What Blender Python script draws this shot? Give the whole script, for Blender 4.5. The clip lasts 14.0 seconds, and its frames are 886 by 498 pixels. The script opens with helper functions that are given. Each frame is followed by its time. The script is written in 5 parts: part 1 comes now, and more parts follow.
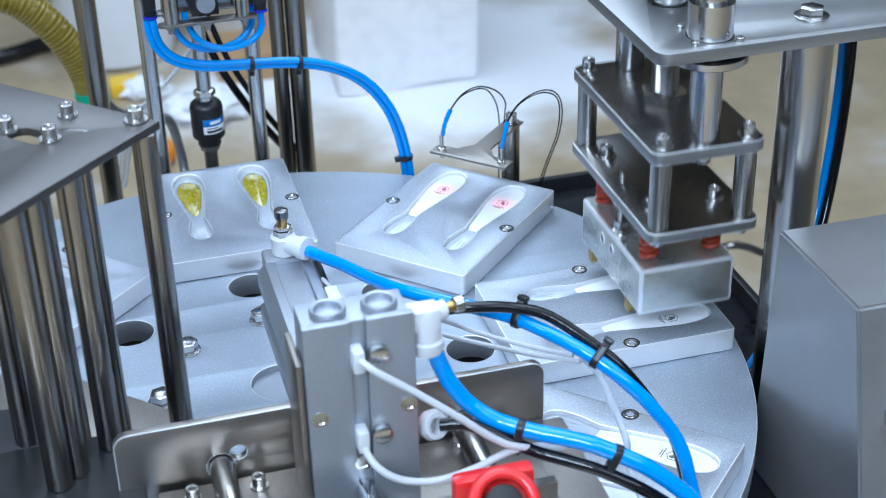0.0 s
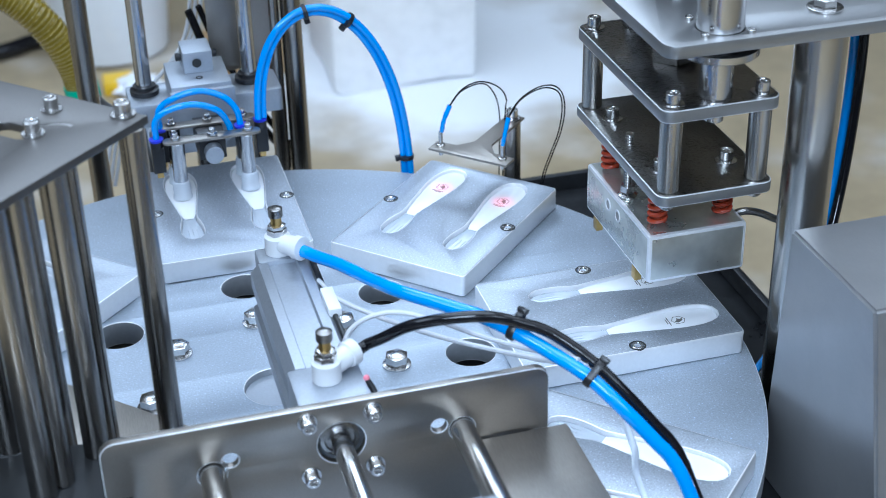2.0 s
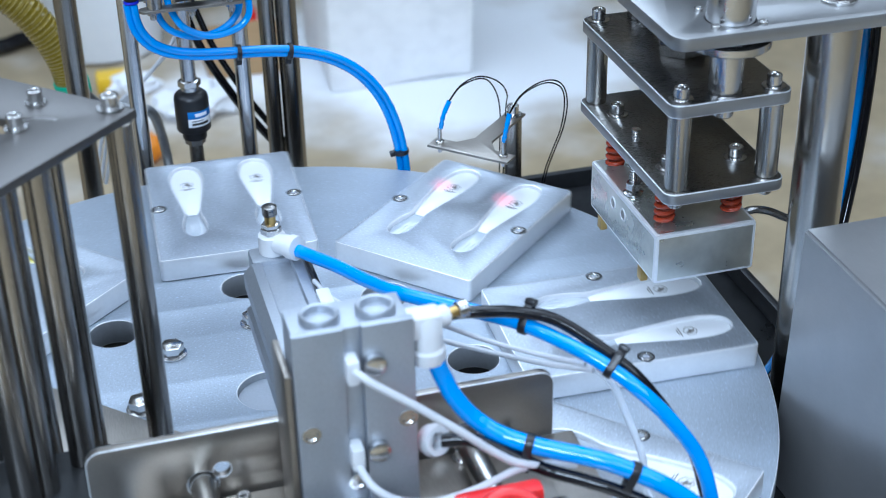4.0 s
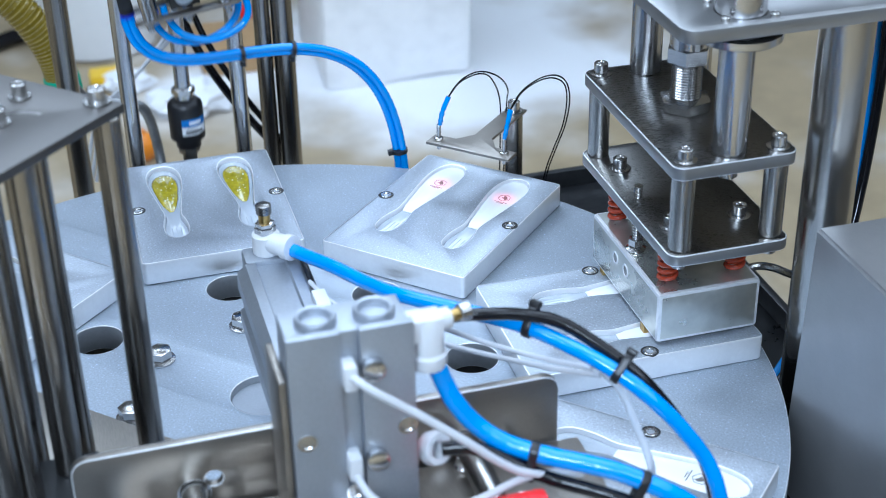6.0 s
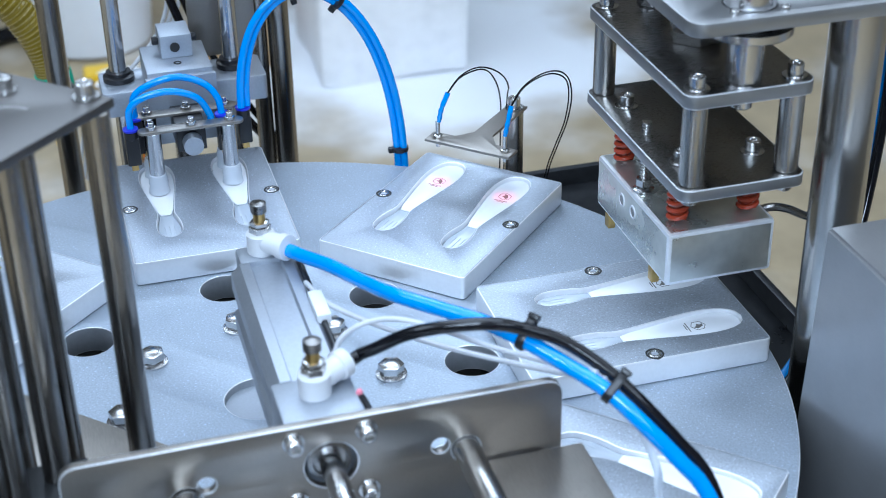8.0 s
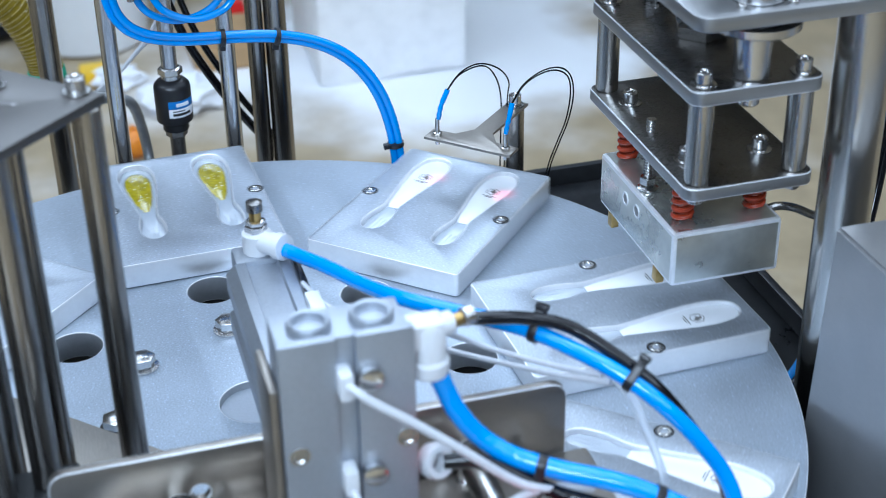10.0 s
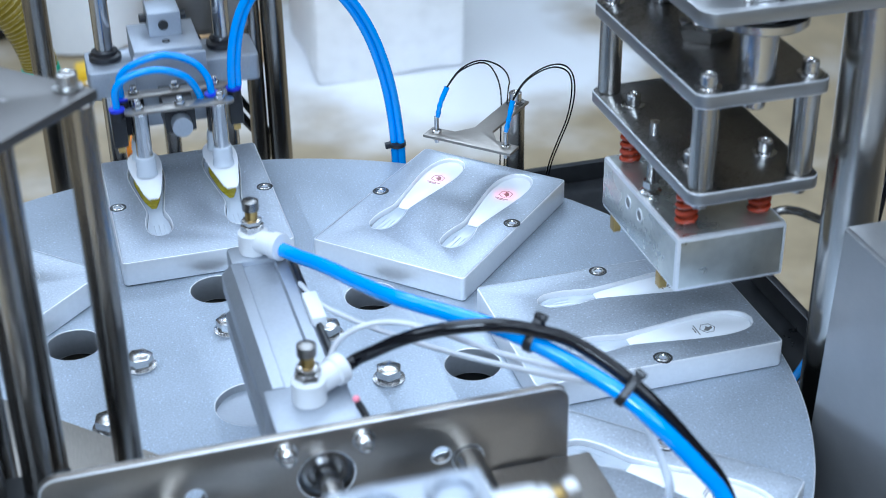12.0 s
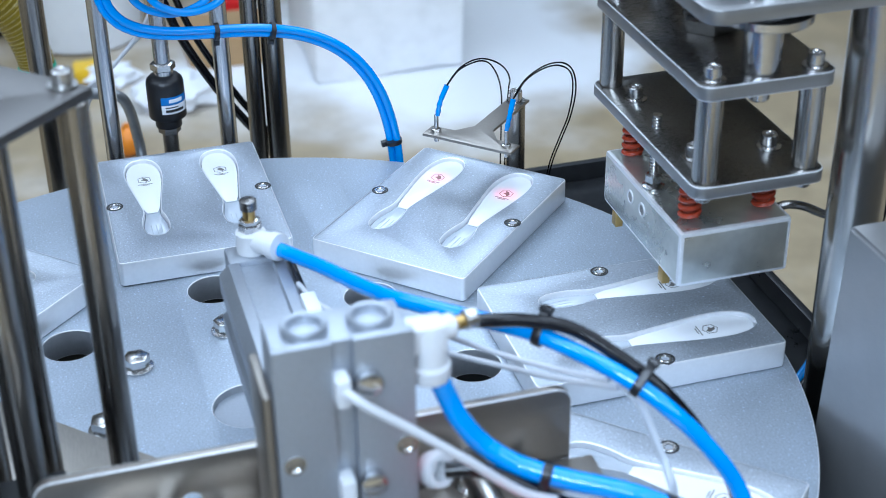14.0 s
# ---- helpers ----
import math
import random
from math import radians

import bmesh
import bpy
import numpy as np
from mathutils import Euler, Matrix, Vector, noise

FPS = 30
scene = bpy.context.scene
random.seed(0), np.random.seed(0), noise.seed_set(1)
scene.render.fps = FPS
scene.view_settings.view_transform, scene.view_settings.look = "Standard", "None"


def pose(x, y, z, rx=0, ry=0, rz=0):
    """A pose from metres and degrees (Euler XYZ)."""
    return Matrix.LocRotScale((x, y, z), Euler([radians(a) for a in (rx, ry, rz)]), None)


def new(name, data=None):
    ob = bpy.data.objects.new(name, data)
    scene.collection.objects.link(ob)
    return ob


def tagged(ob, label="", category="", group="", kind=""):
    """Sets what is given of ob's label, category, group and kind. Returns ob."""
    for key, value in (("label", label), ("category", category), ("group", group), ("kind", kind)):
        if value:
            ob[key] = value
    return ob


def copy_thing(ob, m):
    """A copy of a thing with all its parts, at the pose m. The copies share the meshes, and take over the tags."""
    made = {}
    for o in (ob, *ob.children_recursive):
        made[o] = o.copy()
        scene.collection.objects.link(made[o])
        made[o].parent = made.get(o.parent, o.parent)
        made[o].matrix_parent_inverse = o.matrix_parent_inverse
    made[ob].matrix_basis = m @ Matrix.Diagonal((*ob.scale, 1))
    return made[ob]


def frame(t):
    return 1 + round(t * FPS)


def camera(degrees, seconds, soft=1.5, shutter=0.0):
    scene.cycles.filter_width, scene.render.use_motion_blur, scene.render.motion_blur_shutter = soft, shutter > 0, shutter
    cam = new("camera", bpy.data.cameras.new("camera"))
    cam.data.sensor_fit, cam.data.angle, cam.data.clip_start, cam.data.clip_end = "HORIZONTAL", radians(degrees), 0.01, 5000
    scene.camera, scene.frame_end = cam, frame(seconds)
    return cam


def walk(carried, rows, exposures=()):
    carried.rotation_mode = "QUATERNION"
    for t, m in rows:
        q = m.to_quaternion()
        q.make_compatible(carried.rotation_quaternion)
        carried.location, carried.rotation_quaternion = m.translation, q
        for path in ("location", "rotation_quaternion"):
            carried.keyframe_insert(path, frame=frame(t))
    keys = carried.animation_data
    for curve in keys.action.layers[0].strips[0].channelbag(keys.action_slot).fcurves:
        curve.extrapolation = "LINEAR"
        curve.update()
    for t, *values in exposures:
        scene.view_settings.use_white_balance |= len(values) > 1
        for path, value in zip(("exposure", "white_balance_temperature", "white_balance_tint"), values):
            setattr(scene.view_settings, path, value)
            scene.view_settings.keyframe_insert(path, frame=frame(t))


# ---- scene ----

# The world's x and y axes follow the machine's frame; the rotary table turns about the z axis.
ZT = 0.85        # height of the rotary table's upper face
TRAY = 0.0212    # thickness of a tray
STEP = 45        # degrees from station to station

cam = camera(32.79, 14.0, soft=0.65, shutter=0.5)
cam.data.dof.use_dof = True
cam.data.dof.focus_distance = 1.22
cam.data.dof.aperture_fstop = 9.0
walk(cam, [
    (0.0, pose(-0.1340, -1.0308, 1.5594, 60.318, 1.339, -15.658)),
    (1.0, pose(-0.1309, -1.0131, 1.5496, 60.301, 1.292, -15.723)),
    (2.0, pose(-0.1278, -0.9952, 1.5396, 60.283, 1.243, -15.791)),
    (3.0, pose(-0.1250, -0.9788, 1.5304, 60.266, 1.196, -15.856)),
    (4.0, pose(-0.1221, -0.9619, 1.5209, 60.248, 1.146, -15.925)),
    (5.0, pose(-0.1193, -0.9456, 1.5118, 60.231, 1.095, -15.994)),
    (6.0, pose(-0.1168, -0.9307, 1.5035, 60.214, 1.048, -16.060)),
    (7.0, pose(-0.1145, -0.9171, 1.4959, 60.198, 1.002, -16.122)),
    (8.0, pose(-0.1124, -0.9052, 1.4892, 60.184, 0.962, -16.178)),
    (9.0, pose(-0.1107, -0.8949, 1.4835, 60.172, 0.925, -16.227)),
    (10.0, pose(-0.1088, -0.8851, 1.4780, 60.155, 0.896, -16.261)),
    (11.0, pose(-0.1072, -0.8760, 1.4729, 60.142, 0.864, -16.304)),
    (12.0, pose(-0.1058, -0.8683, 1.4686, 60.131, 0.836, -16.341)),
    (13.0, pose(-0.1049, -0.8630, 1.4657, 60.124, 0.816, -16.366)),
    (14.0, pose(-0.1038, -0.8581, 1.4631, 60.107, 0.800, -16.374)),
], exposures=[(0.0, 0.07, 5290, 8), (14.0, 0.08, 5310, 8)])

# ---- light ----
world = bpy.data.worlds.new("world")
scene.world = world
world.use_nodes = True
world.node_tree.nodes["Background"].inputs[0].default_value = (0.75, 0.85, 1.0, 1)
world.node_tree.nodes["Background"].inputs[1].default_value = 0.3


def ceiling_lamp(x, y, z, w, d, watts, colour):
    data = bpy.data.lights.new("ceiling_lamp", "AREA")
    data.shape, data.size, data.size_y, data.energy, data.color = "RECTANGLE", w, d, watts, colour
    ob = new("ceiling_lamp", data)
    ob.matrix_world = pose(x, y, z)
    return ob


COOL = (0.84, 0.93, 1.0)
# panels out of view; the 135 W one is added to brighten front-facing sides
PANELS = [(-2.4, 0.3, 16), (0.2, 0.1, 17), (2.6, 0.3, 6), (0.4, 2.6, 32), (-1.3, -2.8, 135), (1.2, -2.8, 18)]
for lx, ly, power in PANELS:
    ceiling_lamp(lx, ly, 3.15, 1.6, 1.6, power, COOL)


# ---- materials ----
def material(name, colour, rough=0.5, metal=0.0, grain=0.0, scale=60.0, bump=0.0, stretch=(1, 1, 1), stain=0.0, specks=0.0, **more):
    """A surface with variation at two scales: fine grain and broad stains."""
    m = bpy.data.materials.new(name)
    m.use_nodes = True
    t = m.node_tree
    b = t.nodes["Principled BSDF"]
    b.inputs["Metallic"].default_value = metal
    b.inputs["Roughness"].default_value = rough
    b.inputs["Base Color"].default_value = (*colour, 1)
    for key, value in more.items():
        b.inputs[key.replace("_", " ")].default_value = value
    if grain or bump or stain:
        co = t.nodes.new("ShaderNodeTexCoord")
        mp = t.nodes.new("ShaderNodeMapping")
        mp.inputs["Scale"].default_value = stretch
        t.links.new(co.outputs["Object"], mp.inputs["Vector"])
        fine = t.nodes.new("ShaderNodeTexNoise")
        fine.inputs["Scale"].default_value = scale
        fine.inputs["Detail"].default_value = 4
        t.links.new(mp.outputs["Vector"], fine.inputs["Vector"])
        broad = t.nodes.new("ShaderNodeTexNoise")
        broad.inputs["Scale"].default_value = 9
        broad.inputs["Detail"].default_value = 5
        broad.inputs["Roughness"].default_value = 0.65
        t.links.new(co.outputs["Object"], broad.inputs["Vector"])
        r1 = t.nodes.new("ShaderNodeMapRange")
        r1.inputs["From Min"].default_value, r1.inputs["From Max"].default_value = 0.3, 0.7
        r1.inputs["To Min"].default_value, r1.inputs["To Max"].default_value = 1 - grain, 1 + grain
        t.links.new(fine.outputs["Fac"], r1.inputs["Value"])
        r2 = t.nodes.new("ShaderNodeMapRange")
        r2.inputs["From Min"].default_value, r2.inputs["From Max"].default_value = 0.3, 0.7
        r2.inputs["To Min"].default_value, r2.inputs["To Max"].default_value = 1 - stain, 1 + stain
        t.links.new(broad.outputs["Fac"], r2.inputs["Value"])
        mul = t.nodes.new("ShaderNodeMath")
        mul.operation = "MULTIPLY"
        t.links.new(r1.outputs["Result"], mul.inputs[0])
        t.links.new(r2.outputs["Result"], mul.inputs[1])
        # bright specks in the base colour, for the sparkle of blasted metal
        if specks:
            dots = t.nodes.new("ShaderNodeTexNoise")
            dots.inputs["Scale"].default_value = 520
            dots.inputs["Detail"].default_value = 1
            t.links.new(co.outputs["Object"], dots.inputs["Vector"])
            r3 = t.nodes.new("ShaderNodeMapRange")
            r3.inputs["From Min"].default_value, r3.inputs["From Max"].default_value = 0.63, 0.74
            r3.inputs["To Min"].default_value, r3.inputs["To Max"].default_value = 0, specks
            t.links.new(dots.outputs["Fac"], r3.inputs["Value"])
            plus = t.nodes.new("ShaderNodeMath")
            t.links.new(mul.outputs["Value"], plus.inputs[0])
            t.links.new(r3.outputs["Result"], plus.inputs[1])
            mul = plus
        mix = t.nodes.new("ShaderNodeVectorMath")
        mix.operation = "SCALE"
        mix.inputs[0].default_value = colour
        t.links.new(mul.outputs["Value"], mix.inputs["Scale"])
        t.links.new(mix.outputs["Vector"], b.inputs["Base Color"])
        rr = t.nodes.new("ShaderNodeMath")
        rr.operation = "MULTIPLY"
        rr.inputs[1].default_value = rough
        t.links.new(mul.outputs["Value"], rr.inputs[0])
        t.links.new(rr.outputs["Value"], b.inputs["Roughness"])
        if bump:
            bp = t.nodes.new("ShaderNodeBump")
            bp.inputs["Strength"].default_value = bump
            bp.inputs["Distance"].default_value = 0.0004
            t.links.new(fine.outputs["Fac"], bp.inputs["Height"])
            t.links.new(bp.outputs["Normal"], b.inputs["Normal"])
    return m


ALU_DISC = material("blasted_aluminium", (0.455, 0.505, 0.575), 0.55, 0.72, 0.18, 700, 0.16, stain=0.10, specks=0.5)
ALU_TRAY = material("milled_aluminium", (0.445, 0.48, 0.535), 0.50, 0.76, 0.19, 700, 0.16, stain=0.12, specks=0.6)
# light colour on chamfers, standing in for highlights along edges
ALU_GLINT = material("chamfer_glint", (0.88, 0.89, 0.91), 0.34, 0.55, 0.03, 300, 0.0, (1, 1, 1), 0.04)
# milled tray sides, brightened in colour to look directly lit
ALU_SIDE_LIT = material("lit_milled_side", (0.86, 0.87, 0.89), 0.36, 0.55, 0.02, 300, 0.0, (1, 1, 1), 0.06)
ALU_BORE = material("bored_aluminium", (0.46, 0.48, 0.51), 0.42, 0.7, 0.05, 300, 0.0, stain=0.08)
ALU_BODY = material("anodised_aluminium", (0.43, 0.46, 0.51), 0.50, 0.8, 0.06, 500, 0.04, stain=0.06)
ALU_BLOCK = material("worn_aluminium", (0.60, 0.61, 0.575), 0.27, 0.88, 0.10, 45, 0.03, stain=0.30)
STEEL = material("brushed_steel", (0.29, 0.28, 0.27), 0.29, 1.0, 0.12, 220, 0.06, (1, 14, 14), 0.08)
STEEL_PLATE = material("stainless_sheet", (0.355, 0.325, 0.29), 0.40, 1.0, 0.10, 160, 0.05, (12, 1, 12), 0.08)
# darker copy of the stainless sheet, to hold down the lamps' reflection
DARK_PLATE = material("dark_stainless_sheet", (0.16, 0.152, 0.145), 0.46, 0.95, 0.14, 160, 0.06, (12, 1, 12), 0.14)
HOOD = material("cover_sheet", (0.37, 0.37, 0.375), 0.34, 0.66, 0.03, 160, 0.05, (12, 1, 12), 0.10)
CHROME = material("ground_shaft", (0.60, 0.60, 0.61), 0.20, 1.0, 0.03, 300, 0.0, (1, 1, 6), 0.04)
# lit copy of the round steel: bright reflections put into its colour
BRIGHT_TUBE = material("bright_steel_tube", (0.50, 0.485, 0.46), 0.24, 1.0)
# lighter sheet colour stands in for lamp light on the press plates
LIT_PLATE = material("lit_sheet", (0.40, 0.40, 0.40), 0.44, 0.95, 0.05, 160, 0.04, (12, 1, 12), 0.08)
# shaded copy of it: dark surroundings it mirrors put into the colour
DIM_POST = material("dim_polished_post", (0.34, 0.32, 0.295), 0.24, 1.0)
SCREW = material("bright_screw", (0.62, 0.61, 0.60), 0.22, 1.0, 0.05, 400)
DARK = material("socket_dark", (0.03, 0.03, 0.03), 0.5, 0.3)
BLACK_PLASTIC = material("black_plastic", (0.012, 0.012, 0.014), 0.35)
BLACK_TUBE = material("black_tube", (0.006, 0.006, 0.008), 0.07)
BLUE_TUBE = material("blue_tube", (0.018, 0.29, 0.84), 0.14, Coat_Weight=0.5)
BLUE_COLLAR = material("blue_collar", (0.02, 0.03, 0.55), 0.35)
WHITE_PLASTIC = material("white_plastic", (0.68, 0.69, 0.71), 0.35, stain=0.04)
WHITE_CABLE = material("white_cable", (0.60, 0.61, 0.64), 0.4)
CLEAR_TUBE = material("clear_tube", (0.86, 0.90, 0.95), 0.22, Transmission_Weight=0.55, IOR=1.12)
BRASS = material("brass", (0.55, 0.38, 0.14), 0.3, 1.0, 0.08, 200)
SPRING = material("red_spring", (0.36, 0.045, 0.016), 0.25, Coat_Weight=0.3, stain=0.1)
CUP = material("silicone_cup", (0.62, 0.66, 0.72), 0.5, Subsurface_Weight=0.2, Subsurface_Radius=(0.004, 0.004, 0.004))
SPOON = material("frosted_plastic", (0.58, 0.63, 0.70), 0.18, Transmission_Weight=0.22, IOR=1.4, Coat_Weight=0.5)
HONEY = material("honey", (0.44, 0.36, 0.012), 0.08, grain=0.25, scale=260, bump=0.5, stain=0.25, Coat_Weight=0.7)
BUBBLE = material("air_bubble", (0.86, 0.84, 0.55), 0.08, Coat_Weight=0.6)
FILM = material("white_film", (0.86, 0.87, 0.90), 0.32, stain=0.02)
PRINT = material("grey_print", (0.16, 0.15, 0.14), 0.5)
RED = material("red_plastic", (0.75, 0.02, 0.02), 0.3, Coat_Weight=0.4)
LAMP_PINK = material("pink_lens", (0.85, 0.25, 0.32), 0.3)
LABEL_BLUE = material("label_blue", (0.01, 0.16, 0.50), 0.4)
LABEL_WHITE = material("label_white", (0.75, 0.77, 0.80), 0.45)
TRAY_BLACK = material("black_steel", (0.022, 0.023, 0.025), 0.38, 0.2, 0.2, 90, 0.05, stain=0.2)
MACHINE_PAINT = material("machine_steel", (0.36, 0.37, 0.38), 0.4, 0.8, 0.1, 120, 0.05, stain=0.1)
CEILING = material("ceiling_paint", (0.35, 0.36, 0.38), 0.8, 0.0, 0.04, 40, 0.1, stain=0.05)
FLOOR = material("floor_coating", (0.39, 0.31, 0.195), 0.38, 0.0, 0.05, 14, 0.02, stain=0.14)


def pale_patch(m, centre, reach):
    """A pale patch on the floor, ragged at its edge."""
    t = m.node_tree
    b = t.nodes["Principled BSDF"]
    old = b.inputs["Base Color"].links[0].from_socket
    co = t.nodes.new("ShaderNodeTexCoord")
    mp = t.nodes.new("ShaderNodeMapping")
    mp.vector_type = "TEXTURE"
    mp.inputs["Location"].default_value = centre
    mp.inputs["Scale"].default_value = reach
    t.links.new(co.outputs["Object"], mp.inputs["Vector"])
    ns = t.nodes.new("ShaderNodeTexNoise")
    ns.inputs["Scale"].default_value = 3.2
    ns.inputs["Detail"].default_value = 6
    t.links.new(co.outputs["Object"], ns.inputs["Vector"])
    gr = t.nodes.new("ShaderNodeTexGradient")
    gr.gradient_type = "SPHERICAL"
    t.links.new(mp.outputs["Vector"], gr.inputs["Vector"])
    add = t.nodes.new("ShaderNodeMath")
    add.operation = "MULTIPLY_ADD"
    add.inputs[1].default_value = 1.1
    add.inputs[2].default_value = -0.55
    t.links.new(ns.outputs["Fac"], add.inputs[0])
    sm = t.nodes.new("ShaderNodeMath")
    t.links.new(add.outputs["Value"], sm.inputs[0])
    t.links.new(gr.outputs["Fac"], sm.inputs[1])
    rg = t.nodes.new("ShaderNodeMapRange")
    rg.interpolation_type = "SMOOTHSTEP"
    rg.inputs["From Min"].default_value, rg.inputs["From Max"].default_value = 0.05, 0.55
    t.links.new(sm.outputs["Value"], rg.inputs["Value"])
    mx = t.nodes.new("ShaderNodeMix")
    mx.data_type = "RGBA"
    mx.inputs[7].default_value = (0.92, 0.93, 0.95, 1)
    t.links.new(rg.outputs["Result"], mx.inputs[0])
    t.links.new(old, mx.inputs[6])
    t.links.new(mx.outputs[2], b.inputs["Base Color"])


pale_patch(FLOOR, (0.80, 2.62, 0), (0.86, 0.74, 1))
PLASTER = material("plaster", (0.16, 0.16, 0.155), 0.8, 0.0, 0.04, 40, 0.1, stain=0.05)
FOAM = material("white_foam", (0.94, 0.94, 0.95), 0.7, 0.0, 0.04, 30, 0.4, stain=0.05)
BUCKET = material("bucket_plastic", (0.82, 0.84, 0.87), 0.35, stain=0.04)
OLIVE = material("olive_hose", (0.20, 0.14, 0.010), 0.12, Coat_Weight=0.5, stain=0.1)
WIRE = material("spiral_wire", (0.40, 0.32, 0.10), 0.2)
GREEN = material("green_tape", (0.02, 0.42, 0.25), 0.5)
YELLOW = material("yellow_plastic", (0.80, 0.50, 0.01), 0.4)
ORANGE = material("orange_plastic", (0.75, 0.24, 0.01), 0.4)
CARDBOARD = material("cardboard", (0.42, 0.27, 0.13), 0.85, stain=0.1)
PAPER = material("crumpled_film", (0.82, 0.83, 0.86), 0.5, stain=0.03)
GLOW = bpy.data.materials.new("lamp_glow")
GLOW.use_nodes = True
GLOW.node_tree.nodes["Principled BSDF"].inputs["Emission Color"].default_value = (0.9, 0.95, 1, 1)
GLOW.node_tree.nodes["Principled BSDF"].inputs["Emission Strength"].default_value = 1.5


# ---- building helpers ----
def finish(mesh, smooth=35):
    mesh.polygons.foreach_set("use_smooth", [True] * len(mesh.polygons))
    mesh.set_sharp_from_angle(angle=radians(smooth))
    mesh.update()
    return mesh


def part(name, shape, mat, parent=None, label="", m=None):
    """Links a bmesh or mesh as one object under a thing or a part."""
    if isinstance(shape, bmesh.types.BMesh):
        mesh = bpy.data.meshes.new(name)
        bmesh.ops.recalc_face_normals(shape, faces=shape.faces)
        shape.to_mesh(mesh)
        shape.free()
        finish(mesh)
    else:
        mesh = shape
    if mat and not mesh.materials:
        mesh.materials.append(mat)
    ob = new(name, mesh)
    ob.parent = parent
    if m is not None:
        ob.matrix_basis = m
    return tagged(ob, label)


def thing(name, label, category, group="", m=None, kind=""):
    ob = new(name)
    ob.empty_display_size = 0.02
    if m is not None:
        ob.matrix_basis = m
    return tagged(ob, label, category, group, kind)


def box(x0, y0, z0, x1, y1, z1, bev=0.0008, bm=None):
    own = bmesh.new()
    bmesh.ops.create_cube(own, size=1, matrix=Matrix.LocRotScale(((x0 + x1) / 2, (y0 + y1) / 2, (z0 + z1) / 2), None, (x1 - x0, y1 - y0, z1 - z0)))
    if bev:
        bmesh.ops.bevel(own, geom=own.edges[:], offset=bev, segments=2, affect="EDGES", profile=0.6)
    return joined(bm, own)


def joined(bm, own):
    if bm is None:
        return own
    mesh = bpy.data.meshes.new("joined")
    own.to_mesh(mesh)
    own.free()
    bm.from_mesh(mesh)
    bpy.data.meshes.remove(mesh)
    return bm


def lathe(profile, seg=24, m=None, bm=None, turn=0.0, ring=False):
    """A solid of revolution round z; profile: (radius, z) from bottom to top."""
    own = bmesh.new()
    rings = []
    for r, z in profile:
        if r < 1e-6:
            rings.append([own.verts.new((0, 0, z))])
        else:
            rings.append([own.verts.new((r * math.cos(2 * math.pi * (i + turn) / seg), r * math.sin(2 * math.pi * (i + turn) / seg), z)) for i in range(seg)])
    for a, b in zip(rings, rings[1:]):
        for i in range(seg):
            j = (i + 1) % seg
            if len(a) == 1 and len(b) > 1:
                own.faces.new((a[0], b[j], b[i]))
            elif len(b) == 1 and len(a) > 1:
                own.faces.new((a[i], a[j], b[0]))
            elif len(a) > 1:
                own.faces.new((a[i], a[j], b[j], b[i]))
    if ring:
        for i in range(seg):
            own.faces.new((rings[-1][i], rings[-1][(i + 1) % seg], rings[0][(i + 1) % seg], rings[0][i]))
    elif len(rings[0]) > 1:
        own.faces.new(list(reversed(rings[0])))
    if not ring and len(rings[-1]) > 1:
        own.faces.new(rings[-1])
    if m is not None:
        own.transform(m)
    return joined(bm, own)


def rod(r, z0, z1, bev=0.0008, seg=24, m=None, bm=None):
    return lathe([(r - bev, z0), (r, z0 + bev), (r, z1 - bev), (r - bev, z1)], seg, m, bm)


def smooth_line(points, steps=8):
    """A Catmull-Rom line through the points."""
    p = [Vector(q) for q in points]
    p = [2 * p[0] - p[1], *p, 2 * p[-1] - p[-2]]
    out = []
    for i in range(1, len(p) - 2):
        for k in range(steps):
            t = k / steps
            a, b, c, d = p[i - 1:i + 3]
            out.append(0.5 * (2 * b + (c - a) * t + (2 * a - 5 * b + 4 * c - d) * t * t + (3 * b - a - 3 * c + d) * t ** 3))
    return [*out, p[-2]]


def tube(points, r, seg=12, bm=None, smooth=True, steps=8, rings=None):
    """A tube along a line; rings: the radius from point to point."""
    line = smooth_line(points, steps) if smooth else [Vector(q) for q in points]
    own = bmesh.new()
    normal = None
    loops = []
    for i, q in enumerate(line):
        d = (line[min(i + 1, len(line) - 1)] - line[max(i - 1, 0)]).normalized()
        if normal is None:
            normal = d.orthogonal().normalized()
        normal = (normal - d * normal.dot(d)).normalized()
        side = d.cross(normal)
        rad = rings(i) if rings else r
        loops.append([own.verts.new(q + rad * (math.cos(2 * math.pi * k / seg) * normal + math.sin(2 * math.pi * k / seg) * side)) for k in range(seg)])
    for a, b in zip(loops, loops[1:]):
        for k in range(seg):
            j = (k + 1) % seg
            own.faces.new((a[k], a[j], b[j], b[k]))
    own.faces.new(list(reversed(loops[0])))
    own.faces.new(loops[-1])
    return joined(bm, own)


def rounded(x0, y0, x1, y1, r=0.004, n=5):
    out = []
    for cx, cy, a0 in ((x1 - r, y1 - r, 0), (x0 + r, y1 - r, 90), (x0 + r, y0 + r, 180), (x1 - r, y0 + r, 270)):
        for k in range(n + 1):
            a = radians(a0 + 90 * k / n)
            out.append((cx + r * math.cos(a), cy + r * math.sin(a)))
    return out


def circle(x, y, r, n=40):
    return [(x + r * math.cos(2 * math.pi * k / n), y + r * math.sin(2 * math.pi * k / n)) for k in range(n)]


